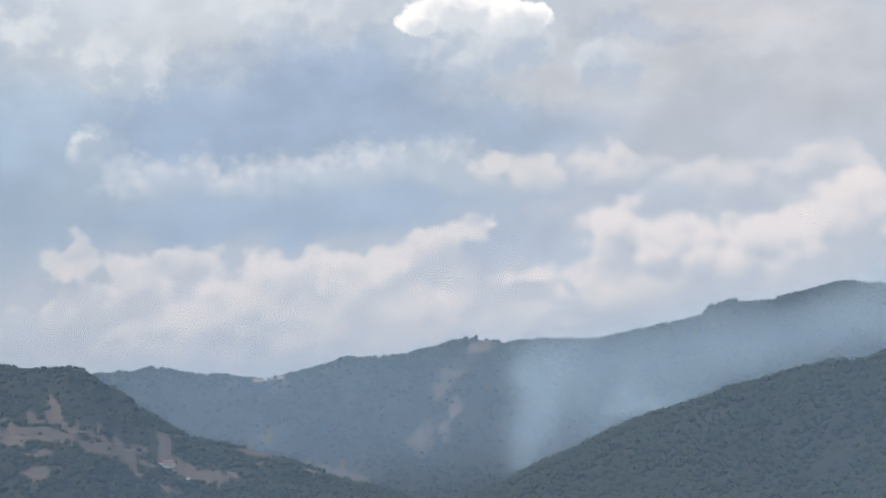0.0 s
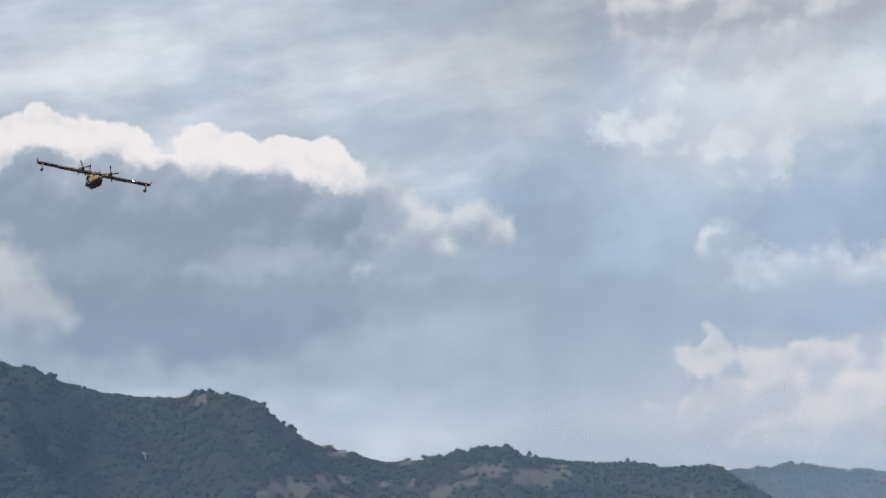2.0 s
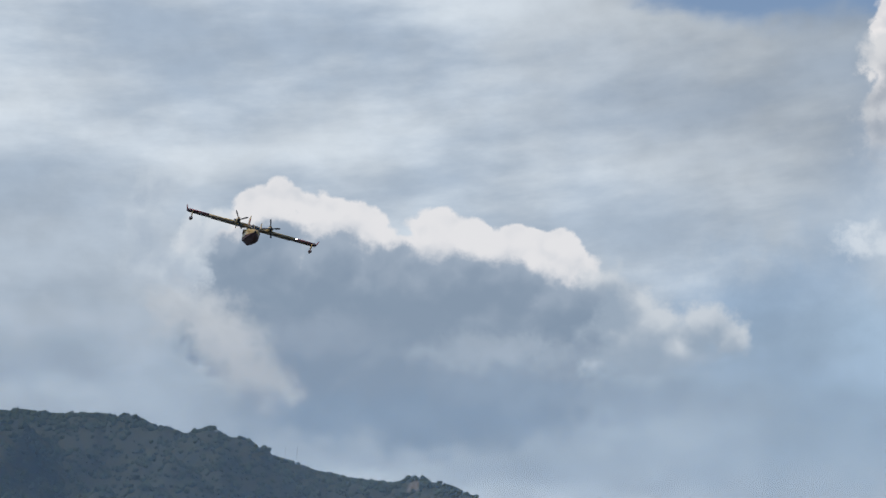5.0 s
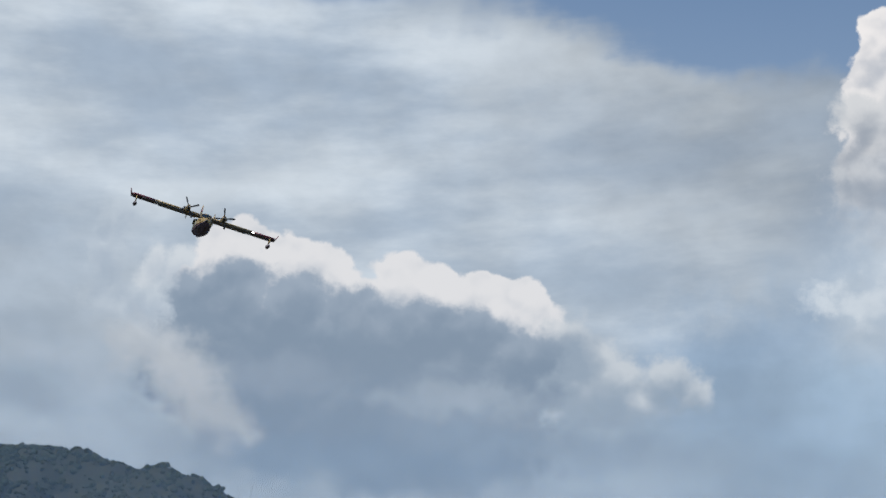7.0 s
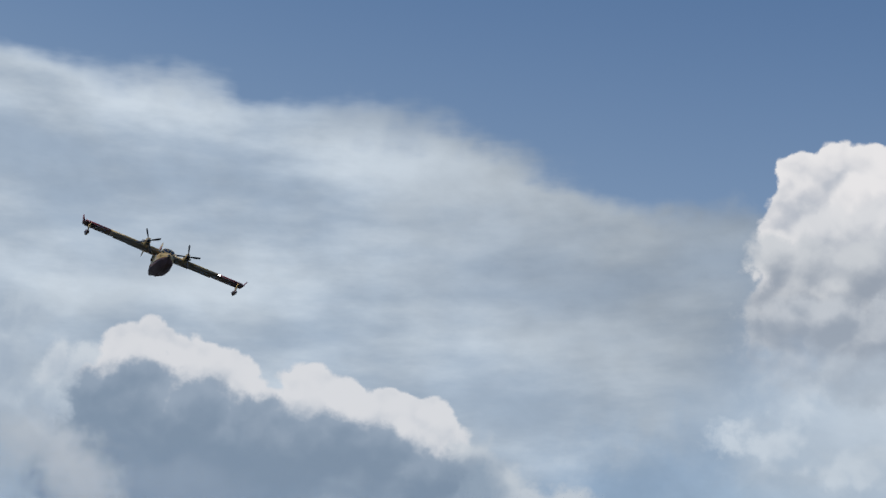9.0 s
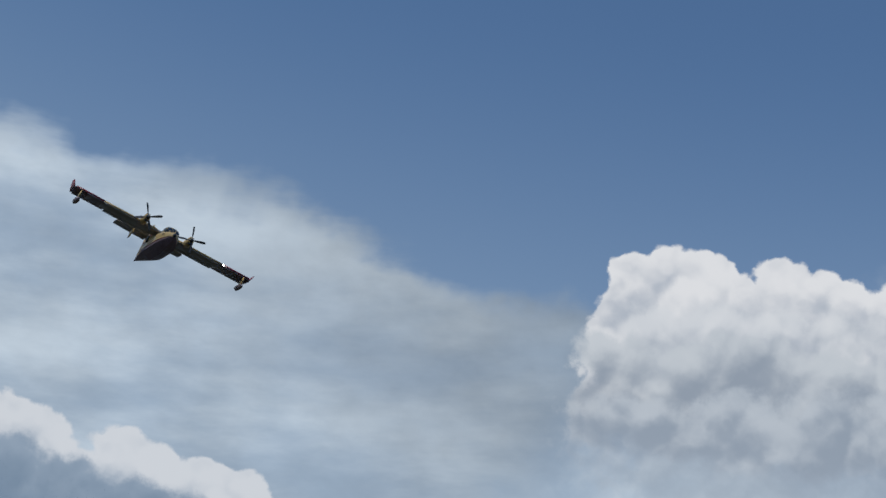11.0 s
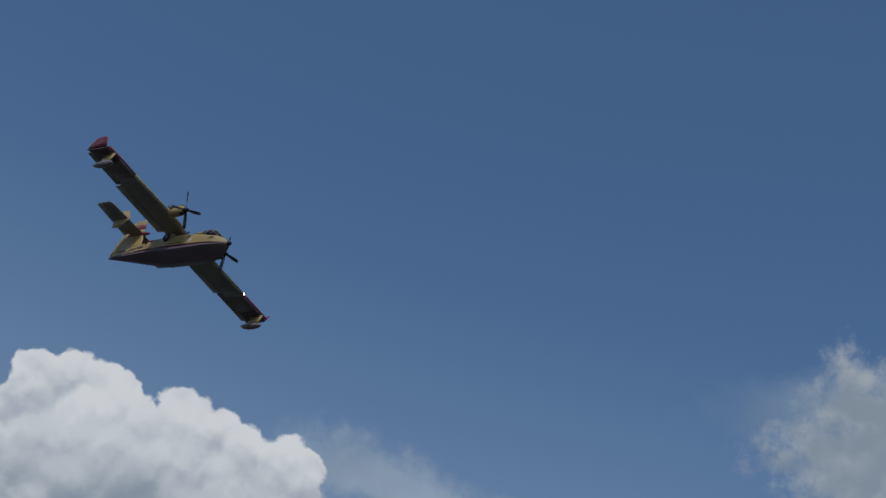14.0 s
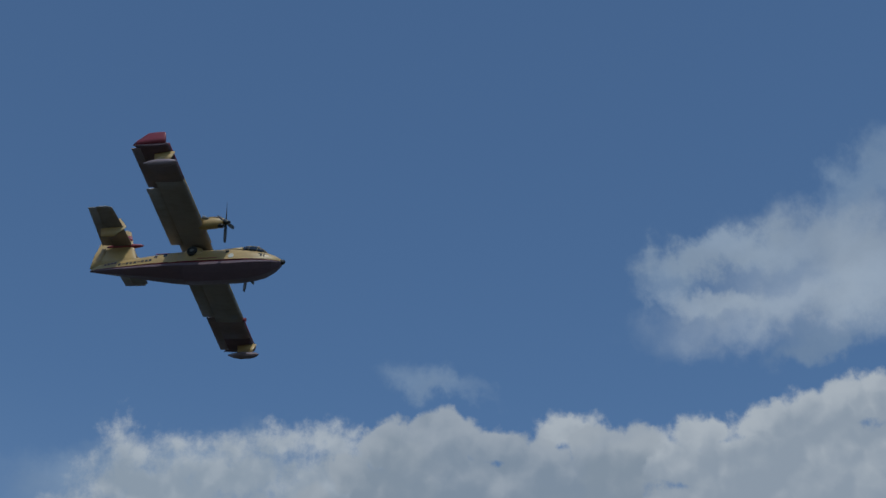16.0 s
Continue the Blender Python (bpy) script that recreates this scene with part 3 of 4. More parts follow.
def ground():
    az = np.concatenate([np.arange(-180, -24, 3.0), np.arange(-24, 54, 0.1), np.arange(54, 180.1, 3.0)])
    rr = np.concatenate([[0.0, 40.0], np.geomspace(120, 900, 14), np.arange(940, 1500, 40), np.arange(1500, 2860, 16), np.arange(2900, 4420, 30), np.geomspace(4480, 4900, 5)])
    A, Rr = np.meshgrid(az, rr)
    Z = height(A, Rr)
    X, Y = Rr * np.sin(np.radians(A)), Rr * np.cos(np.radians(A))
    na, nr = len(az), len(rr)
    idx = np.arange(na * nr).reshape(nr, na)
    q = np.stack([idx[:-1, :-1], idx[1:, :-1], idx[1:, 1:], idx[:-1, 1:]], -1).reshape(-1, 4)[:, ::-1]
    me = bpy.data.meshes.new("ground")
    me.from_pydata(np.stack([X, Y, Z], -1).reshape(-1, 3).tolist(), [], q.tolist())
    me.attributes.new("wood", "FLOAT", "POINT").data.foreach_set("value", woods(X, Y).reshape(-1).astype(np.float32))
    me.shade_smooth()
    me.materials.append(earth_material())
    tagged(new("ground", me), "hilly countryside with dry fields and wooded slopes", "ground", kind="structure")


ground()


# ---- thin curtains in the air: drifting smoke, and sheets that paint in haze ----
def curtain(name, label, dist, az0, az1, z0, z1, material, na=60, nz=12, bulge=0.0):
    vs, fs = [], []
    for j in range(nz + 1):
        for i in range(na + 1):
            a = radians(az0 + (az1 - az0) * i / na)
            r = dist + bulge * math.sin(i * 0.7) * math.sin(j * 0.9 + i * 0.2)
            vs.append((r * math.sin(a), r * math.cos(a), z0 + (z1 - z0) * j / nz))
    for j in range(nz):
        for i in range(na):
            q = j * (na + 1) + i
            fs.append((q, q + na + 1, q + na + 2, q + 1))
    me = bpy.data.meshes.new(name)
    me.from_pydata(vs, [], fs)
    me.shade_smooth()
    me.materials.append(material)
    return tagged(new(name, me), label, "smoke", kind="stuff")


# a see-through blue tint, fading with height, stands in for hazy air
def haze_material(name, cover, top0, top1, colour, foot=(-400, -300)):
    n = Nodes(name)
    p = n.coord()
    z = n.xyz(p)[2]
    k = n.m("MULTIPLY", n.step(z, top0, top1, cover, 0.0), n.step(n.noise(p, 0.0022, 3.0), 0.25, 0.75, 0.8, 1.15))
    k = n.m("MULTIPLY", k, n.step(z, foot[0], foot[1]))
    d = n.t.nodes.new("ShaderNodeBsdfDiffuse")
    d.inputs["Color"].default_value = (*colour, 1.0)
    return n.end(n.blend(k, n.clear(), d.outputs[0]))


def smoke_material():
    n = Nodes("wildfire_smoke")
    x, y, z = n.xyz(n.coord())
    u = n.m("DEGREES", n.m("ARCTAN2", x, y))
    v = n.m("DEGREES", n.m("ARCTAN2", z, n.m("SQRT", n.m("ADD", n.m("MULTIPLY", x, x), n.m("MULTIPLY", y, y)))))
    a, b = n.noise(n.vec(u, v, 3.0), 0.55, 5.0, 0.6), n.noise(n.vec(u, v, 9.0), 0.5, 5.0, 0.6)
    wu = n.m("ADD", u, n.m("MULTIPLY", n.m("SUBTRACT", a, 0.5), 3.4))
    wv = n.m("ADD", v, n.m("MULTIPLY", n.m("SUBTRACT", b, 0.5), 2.4))
    keep = 1.0
    for u0, v0, ru, rv, turn, k in ((33.0, 1.6, 1.1, 2.2, -8, 0.42), (33.6, 3.4, 1.3, 1.7, -15, 0.36), (35.4, 3.0, 2.2, 1.9, 20, 0.28), (36.8, 2.1, 1.2, 0.5, 0, 0.4),
                                  (38.5, 3.8, 3.2, 1.5, 25, 0.28), (42.5, 4.3, 3.6, 1.2, 12, 0.3), (45.5, 4.9, 2.4, 1.2, 0, 0.34)):
        c, s = math.cos(radians(turn)), math.sin(radians(turn))
        du, dv = n.m("SUBTRACT", wu, u0), n.m("SUBTRACT", wv, v0)
        p = n.m("DIVIDE", n.m("ADD", n.m("MULTIPLY", du, c), n.m("MULTIPLY", dv, s)), ru)
        q = n.m("DIVIDE", n.m("SUBTRACT", n.m("MULTIPLY", dv, c), n.m("MULTIPLY", du, s)), rv)
        d = n.m("SQRT", n.m("ADD", n.m("MULTIPLY", p, p), n.m("MULTIPLY", q, q)))
        keep = n.m("MULTIPLY", keep, n.m("SUBTRACT", 1.0, n.step(d, 0.3, 1.6, k, 0.0)))
    d = n.t.nodes.new("ShaderNodeBsdfDiffuse")
    d.inputs["Color"].default_value = (0.62, 0.76, 0.83, 1.0)
    return n.end(n.blend(n.m("MINIMUM", n.m("SUBTRACT", 1.0, n.m("POWER", keep, 0.25)), 0.245), n.clear(), d.outputs[0]))


# sheets added to lay the blue of distance over the hills
curtain("haze_sheet", "thin blue sheet painting air haze over the near hills", 880, -58, 75, -95, 212, haze_material("near_haze", 0.215, 125, 210, (0.44, 0.62, 0.88)))
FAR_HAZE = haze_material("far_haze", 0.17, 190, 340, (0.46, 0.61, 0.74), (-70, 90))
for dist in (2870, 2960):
    curtain("haze_sheet", "pale blue sheet painting air haze into the far valley", dist, -20, 75, -95, 520, FAR_HAZE)
SMOKE = smoke_material()
for dist in (2590, 2640, 2690):
    curtain("smoke_plume", "pale wildfire smoke rising from the wooded valley", dist, 20, 56, -60, 480, SMOKE)


# ---- the aeroplane ----
def part(name, bm, material, parent, label=""):
    me = bpy.data.meshes.new(name)
    bm.to_mesh(me)
    bm.free()
    me.materials.append(material)
    ob = new(name, me)
    ob.parent = parent
    if label:
        ob["label"] = label
    return ob


def loft(rings, closed=True, caps=True, smooth=True):
    bm = bmesh.new()
    rows = [[bm.verts.new(p) for p in ring] for ring in rings]
    k = len(rows[0])
    for a, b in zip(rows, rows[1:]):
        for i in range(k if closed else k - 1):
            j = (i + 1) % k
            bm.faces.new((a[i], a[j], b[j], b[i]))
    if caps:
        bm.faces.new(rows[0][::-1])
        bm.faces.new(rows[-1])
    bmesh.ops.recalc_face_normals(bm, faces=bm.faces)
    for f in bm.faces:
        f.smooth = smooth and len(f.verts) == 4
    return bm


def foil(le, te, thick, n=9):
    """A closed aerofoil outline of (chordwise x, height) from the leading edge le back to te (x falls)."""
    c = le - te
    up, lo = [], []
    for i in range(n + 1):
        s = 0.5 - 0.5 * math.cos(math.pi * i / n)
        t = thick * c * (2.969 * math.sqrt(s) - 1.26 * s - 3.516 * s * s + 2.843 * s ** 3 - 1.015 * s ** 4) / 2
        up.append((le - s * c, t * 1.15))
        lo.append((le - s * c, -t * 0.8))
    return up + lo[-2:0:-1]


def slab(stations, place):
    """A wing-like body through stations of (span, le, te, height, thickness); place(span, x, h, height) gives a point."""
    return loft([[place(s, x, h, z) for x, h in foil(le, te, th)] for s, le, te, z, th in stations])


def paint(name, colour, dirt=0.25, rough=0.42):
    n = Nodes(name)
    p = n.coord()
    a, b = n.noise(p, 0.7, 5.0, 0.6), n.noise(p, 7.0, 4.0, 0.6)
    streak = n.noise(n.vec(n.m("MULTIPLY", n.xyz(p)[0], 0.25), n.xyz(p)[1], n.xyz(p)[2]), 3.0, 4.0, 0.6)
    k = n.m("MULTIPLY", n.step(n.m("ADD", n.m("MULTIPLY", a, 0.5), n.m("MULTIPLY", streak, 0.5)), 0.42, 0.72), dirt)
    col = n.mix(k, colour, [c * 0.45 + 0.01 for c in colour])
    return n.end(n.bsdf(col, n.step(b, 0.3, 0.7, rough - 0.08, rough + 0.12), 0.0, b, 0.004))


YELLOW = paint("yellow_paint", (0.42, 0.275, 0.1))
RED = paint("red_paint", (0.22, 0.03, 0.042))
HULL = paint("dark_hull_paint", (0.125, 0.075, 0.088), 0.4, 0.75)
# wing, flap and tailplane undersides: duller and greyer than the yellow upper skin
UNDER = paint("dull_underside", (0.28, 0.245, 0.23), 0.5, 0.6)
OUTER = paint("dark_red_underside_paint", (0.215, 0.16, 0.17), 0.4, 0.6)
DARK = paint("black_paint", (0.02, 0.02, 0.022), 0.2)
BLADE = paint("blade_paint", (0.035, 0.035, 0.042), 0.3, 0.5)
GREY = paint("grey_metal", (0.22, 0.22, 0.22), 0.4)
RUBBER = paint("rubber", (0.015, 0.015, 0.016), 0.2, 0.7)
PALE = paint("white_paint", (0.5, 0.48, 0.42), 0.2)
GLASS_N = Nodes("cockpit_glass")
GLASS = GLASS_N.end(GLASS_N.bsdf((0.015, 0.02, 0.03), 0.06))
LIGHT_N = Nodes("landing_light")
LIGHT = LIGHT_N.end(LIGHT_N.emit((1.0, 0.96, 0.88), 9.0))

plane = new("seaplane")
plane.empty_display_size = 2
plane.matrix_world = PLANE
tagged(plane, "yellow twin-propeller firefighting seaplane in banked flight, red wingtips", "aeroplane")

# stations of the hull: x, half width, keel, chine, top
HULL_ST = ((-0.45, 0.06, 1.92, 1.98, 2.12), (-0.7, 0.34, 1.42, 1.72, 2.34), (-1.3, 0.72, 0.92, 1.42, 2.62), (-2.2, 1.05, 0.46, 1.14, 2.86), (-3.2, 1.22, 0.2, 0.98, 3.0),
           (-4.6, 1.3, 0.04, 0.86, 3.3), (-6.2, 1.3, 0.0, 0.82, 3.44), (-8.0, 1.3, 0.0, 0.82, 3.46), (-9.7, 1.3, 0.04, 0.84, 3.46), (-9.72, 1.28, 0.3, 0.86, 3.46),
           (-11.5, 1.15, 0.55, 1.02, 3.4), (-13.5, 0.92, 0.85, 1.24, 3.28), (-15.5, 0.64, 1.15, 1.46, 3.15), (-17.5, 0.38, 1.46, 1.68, 3.02), (-19.2, 0.16, 1.74, 1.86, 2.7), (-19.9, 0.04, 1.84, 1.9, 2.2))


def hull_point(x, w):
    """A point of the upper hull at x and height share w (0 chine, 1 top), as half width and height."""
    st = HULL_ST
    i = max(j for j in range(len(st) - 1) if st[j][0] >= x)
    f = (x - st[i][0]) / (st[i + 1][0] - st[i][0])
    v = [a + (b - a) * f for a, b in zip(st[i], st[i + 1])]
    y = v[1] * (1.0 + 0.05 * math.sin(w * math.pi)) * (max(0.0, 1 - max(0.0, (w - 0.45) / 0.55) ** 2.4)) ** 0.5
    return y, v[3] + (v[4] - v[3]) * w


def upper_ring(st, lo=0.0):
    ws = [lo + (1 - lo) * i / 9 for i in range(10)]
    right = [(st[0], -hull_point(st[0], w)[0], hull_point(st[0], w)[1]) for w in ws]
    left = [(x, -y, z) for x, y, z in right[-2::-1]]
    return right + left


part("fuselage", loft([upper_ring(s, 0.14) for s in HULL_ST]), YELLOW, plane, "weathered yellow fuselage side and roof")
part("stripe", loft([[(s[0], sg * (hull_point(s[0], w)[0] + 0.012), hull_point(s[0], w)[1]) for sg, w in ((-1, 0.13), (-1, 0.21), (-1, 0.2), (1, 0.2), (1, 0.21), (1, 0.13))] for s in HULL_ST[1:]], caps=False), RED, plane, "thin red cheat line")
part("hull", loft([[(s[0], 0.0, s[2]), (s[0], s[1] * 0.55, s[2] + (s[3] - s[2]) * 0.48), (s[0], s[1] + 0.03, s[3]), (s[0], hull_point(s[0], 0.16)[0] + 0.004, hull_point(s[0], 0.16)[1]),
                    (s[0], -hull_point(s[0], 0.16)[0] - 0.004, hull_point(s[0], 0.16)[1]), (s[0], -s[1] - 0.03, s[3]), (s[0], -s[1] * 0.55, s[2] + (s[3] - s[2]) * 0.48)] for s in HULL_ST], smooth=False), HULL, plane, "dark maroon planing hull")


def ball(center, rx, ry, rz, seg=16, rings=10):
    bm = bmesh.new()
    bmesh.ops.create_uvsphere(bm, u_segments=seg, v_segments=rings, radius=1.0)
    bmesh.ops.transform(bm, matrix=Matrix.Translation(center) @ Matrix.Diagonal((rx, ry, rz, 1)), verts=bm.verts)
    for f in bm.faces:
        f.smooth = True
    return bm


def tube(p, q, r0, r1, seg=12):
    p, q = Vector(p), Vector(q)
    turn = (q - p).to_track_quat("Z", "Y").to_matrix()
    rings = [[c + turn @ Vector((math.cos(2 * math.pi * i / seg) * r, math.sin(2 * math.pi * i / seg) * r, 0)) for i in range(seg)] for c, r in ((p, r0), (q, r1))]
    return loft(rings)


def box(center, size, bevel=0.0):
    bm = bmesh.new()
    bmesh.ops.create_cube(bm, size=1.0)
    bmesh.ops.transform(bm, matrix=Matrix.Translation(center) @ Matrix.Diagonal((*size, 1)), verts=bm.verts)
    if bevel:
        bmesh.ops.bevel(bm, geom=bm.edges[:], offset=bevel, segments=2, affect="EDGES")
    return bm


part("nose_cap", ball((-0.55, 0, 2.03), 0.34, 0.26, 0.26), DARK, plane, "black nose cap")

# cockpit: a raised canopy with single panes
CANOPY = ((-1.75, 0.45, 2.45, 2.66), (-2.3, 0.88, 2.6, 3.2), (-2.9, 1.02, 2.7, 3.56), (-3.7, 1.08, 2.8, 3.66), (-4.3, 1.05, 2.9, 3.64), (-5.2, 0.96, 3.0, 3.56), (-6.4, 0.8, 3.2, 3.48))


def canopy_ring(st):
    x, w, z0, z1 = st
    return [(x, y * w, z0 + (z1 - z0) * h) for y, h in ((-1, 0), (-0.94, 0.5), (-0.72, 0.86), (-0.3, 1.0), (0.3, 1.0), (0.72, 0.86), (0.94, 0.5), (1, 0))]


canopy = part("canopy", loft([canopy_ring(s) for s in CANOPY[4:]]), YELLOW, plane)
part("windscreen", loft([canopy_ring(s) for s in CANOPY[:5]]), GLASS, plane, "dark wraparound cockpit glazing")
for a, b in ((0, 1), (1, 2), (2, 3), (3, 4)):
    for k in (1, 3, 4, 6) if a < 2 else (2, 5):
        p, q = canopy_ring(CANOPY[a])[k], canopy_ring(CANOPY[b])[k]
        part("window_bar", tube(p, q, 0.035, 0.035, 6), YELLOW, canopy)
for st in (CANOPY[2], CANOPY[3]):
    ring = canopy_ring(st)
    for k in range(7):
        part("window_bar", tube(ring[k], ring[k + 1], 0.035, 0.035, 6), YELLOW, canopy)
for sg in (-1, 1):
    # cabin windows, door, wheel in its side well, markings as plain bars
    for x, wd in ((-5.6, 0.34), (-11.9, 0.34), (-12.9, 0.34)):
        y, z = hull_point(x, 0.6)
        part("cabin_window", box((x, sg * y, z), (wd, 0.07, 0.3), 0.02), GLASS, plane)
    y, z = hull_point(-10.9, 0.42)
    part("door", box((-10.9, sg * y, z), (0.9, 0.05, 1.25), 0.02), YELLOW, plane)
    part("wheel_well", ball((-9.0, sg * 1.28, 2.55), 0.95, 0.22, 0.62), YELLOW, plane)
    wheel = part("wheel", tube((-9.1, sg * 1.3, 2.5), (-9.1, sg * 1.62, 2.5), 0.52, 0.5, 20), RUBBER, plane, "black tyre folded against the hull side")
    part("hub", tube((-9.1, sg * 1.6, 2.5), (-9.1, sg * 1.65, 2.5), 0.22, 0.18, 14), GREY, wheel)
    y, z = hull_point(-5.1, 0.38)
    part("emblem", tube((-5.1, sg * (y - 0.05), z), (-5.1, sg * (y + 0.02), z), 0.28, 0.28, 20), PALE, plane, "round pale emblem")
    for x, h, wd, hg in ((-2.0, 0.5, 0.1, 0.34), (-2.25, 0.5, 0.1, 0.34), (-2.45, 0.55, 0.22, 0.08)):
        y, z = hull_point(x, h)
        part("marking", box((x, sg * y, z), (wd, 0.06, hg)), DARK, plane)
    for k in range(9):
        x = -13.4 - 0.42 * k
        y, z = hull_point(x, 0.42)
        part("marking", box((x, sg * (y + 0.004), z), (0.28, 0.04, 0.26 if k % 4 != 3 else 0.1)), DARK, plane)
    for k in range(4):
        x = -17.3 - 0.36 * k
        y, z = hull_point(x, 0.62)
        part("marking", box((x, sg * (y + 0.004), z), (0.24, 0.04, 0.22)), HULL, plane)
    for x0, x1, h in ((-10.0, -13.0, 0.72), (-6.4, -8.4, 0.3)):
        y, z = hull_point((x0 + x1) / 2, h)
        part("stripe", box(((x0 + x1) / 2, sg * (y + 0.0), z), (x0 - x1, 0.08, 0.07)), RED, plane)

# wings: centre and outer panels, flap, aileron, red tip, winglet, float
WZ, LE, TE = 3.72, -7.65, -10.85
for sg in (-1, 1):
    wp = lambda s, x, h, z, sg=sg: (x, sg * s, z + h)
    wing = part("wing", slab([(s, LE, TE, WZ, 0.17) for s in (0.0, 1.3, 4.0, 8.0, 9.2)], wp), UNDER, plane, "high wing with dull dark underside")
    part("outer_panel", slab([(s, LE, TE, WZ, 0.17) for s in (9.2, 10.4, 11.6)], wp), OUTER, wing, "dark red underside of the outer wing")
    part("leading_edge", slab([(s, LE + 0.015, LE - 0.6, WZ + 0.15, 0.5) for s in (1.2, 5.0, 9.2)], wp), YELLOW, wing, "yellow leading edge")
    part("leading_edge", slab([(s, LE + 0.015, LE - 0.6, WZ + 0.15, 0.5) for s in (9.22, 13.3)], wp), RED, wing, "red outer leading edge")
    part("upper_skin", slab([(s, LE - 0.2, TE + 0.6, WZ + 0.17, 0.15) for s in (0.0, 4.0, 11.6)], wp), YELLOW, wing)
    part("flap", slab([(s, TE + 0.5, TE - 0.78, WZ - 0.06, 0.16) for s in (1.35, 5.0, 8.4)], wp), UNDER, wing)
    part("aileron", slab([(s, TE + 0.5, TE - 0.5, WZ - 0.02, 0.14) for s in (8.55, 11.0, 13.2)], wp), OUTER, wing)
    part("wing_tip", slab([(11.6, LE, TE, WZ, 0.165), (13.3, LE, TE, WZ, 0.16), (13.55, LE - 0.15, TE - 0.3, WZ + 0.02, 0.14)], wp), HULL, wing, "dark red wing tip")
    # winglet, leaning outward
    part("winglet", slab([(0.0, LE - 0.25, TE - 0.3, 0, 0.09), (0.45, LE - 0.28, TE + 0.15, 0, 0.08), (1.0, LE - 0.35, TE + 1.05, 0, 0.07), (1.1, LE - 0.5, TE + 1.2, 0, 0.05)],
                         lambda s, x, h, z, sg=sg: (x, sg * (13.5 + s * 0.42 + h), WZ + 0.02 + s * 0.92)), RED, wing, "dark red upturned winglet")
    fy = sg * 12.55
    flt = part("float", loft([[(x, fy + a * w, z + b * hgt) for a, b in ((0, -1), (0.75, -0.35), (1, 0.1), (0.8, 0.7), (0.3, 1), (-0.3, 1), (-0.8, 0.7), (-1, 0.1), (-0.75, -0.35))]
                             for x, w, z, hgt in ((-6.75, 0.05, 2.28, 0.06), (-7.0, 0.24, 2.2, 0.26), (-7.6, 0.36, 2.14, 0.38), (-8.5, 0.38, 2.12, 0.4), (-9.2, 0.28, 2.18, 0.3), (-9.95, 0.05, 2.3, 0.08))]), OUTER, wing, "small dark wing float")
    part("pylon", slab([(0.0, -7.5, -9.0, 0, 0.16), (1.2, -7.3, -9.3, 0, 0.14)], lambda s, x, h, z, fy=fy: (x, fy + h, 2.45 + s)), YELLOW, wing, "yellow float pylon")
    # engine nacelle above the wing
    ny = sg * 3.35
    nac = part("nacelle", loft([[(x, ny + math.cos(w) * a, z + math.sin(w) * b) for w in [2 * math.pi * i / 18 for i in range(18)]]
                               for x, a, b, z in ((-5.75, 0.3, 0.32, 4.2), (-5.95, 0.42, 0.5, 4.18), (-6.6, 0.48, 0.6, 4.14), (-7.6, 0.5, 0.62, 4.12), (-9.0, 0.45, 0.5, 4.08), (-10.2, 0.3, 0.3, 4.0), (-11.0, 0.1, 0.1, 3.95))]), YELLOW, plane, "yellow engine nacelle above the wing")
    part("intake", ball((-5.95, ny, 3.72), 0.34, 0.26, 0.16), DARK, nac)
    part("exhaust", tube((-7.2, ny + sg * 0.42, 4.3), (-7.75, ny + sg * 0.66, 4.36), 0.15, 0.17), GREY, nac)
    part("cowl_panel", box((-6.75, ny, 4.76), (1.2, 0.5, 0.04), 0.01), YELLOW, nac)
    prop = part("propeller", loft([[(x, ny + math.cos(w) * a, 4.2 + math.sin(w) * a) for w in [2 * math.pi * i / 16 for i in range(16)]] for x, a in ((-5.78, 0.3), (-5.5, 0.27), (-5.22, 0.14), (-5.12, 0.03))]), DARK, plane, "dark four-bladed propeller at rest")
    for k in range(4):
        w = radians(30 + 90 * k + (0 if sg < 0 else -15))
        d, e = Vector((0, math.cos(w), math.sin(w))), Vector((0, -math.sin(w), math.cos(w)))
        rings = []
        for s, ch, tw in ((0.2, 0.09, 60), (0.6, 0.15, 45), (1.2, 0.18, 32), (1.7, 0.17, 25), (1.95, 0.12, 22)):
            ax = e * math.cos(radians(tw)) + Vector((1, 0, 0)) * math.sin(radians(tw))
            nn = ax.cross(d)
            c = Vector((-5.58, ny, 4.2)) + d * s
            rings.append([c + ax * ch * a + nn * ch * b for a, b in ((1, 0), (0.4, 0.14), (-0.6, 0.12), (-1, 0), (-0.6, -0.06), (0.4, -0.06))])
        part("blade", loft(rings), BLADE, prop)
lamp = part("landing_light", tube((LE + 0.0, 9.2, WZ + 0.1), (LE + 0.05, 9.2, WZ + 0.1), 0.15, 0.15, 16), LIGHT, plane, "lit white landing light in the wing edge")
part("lamp_housing", loft([[(x, 9.2 + math.cos(w) * q, WZ + 0.1 + math.sin(w) * q) for w in [2 * math.pi * i / 16 for i in range(16)]] for x, q in ((LE - 0.2, 0.19), (LE + 0.22, 0.19), (LE + 0.22, 0.16), (LE - 0.2, 0.16))], caps=False), RED, lamp, "red lamp housing")

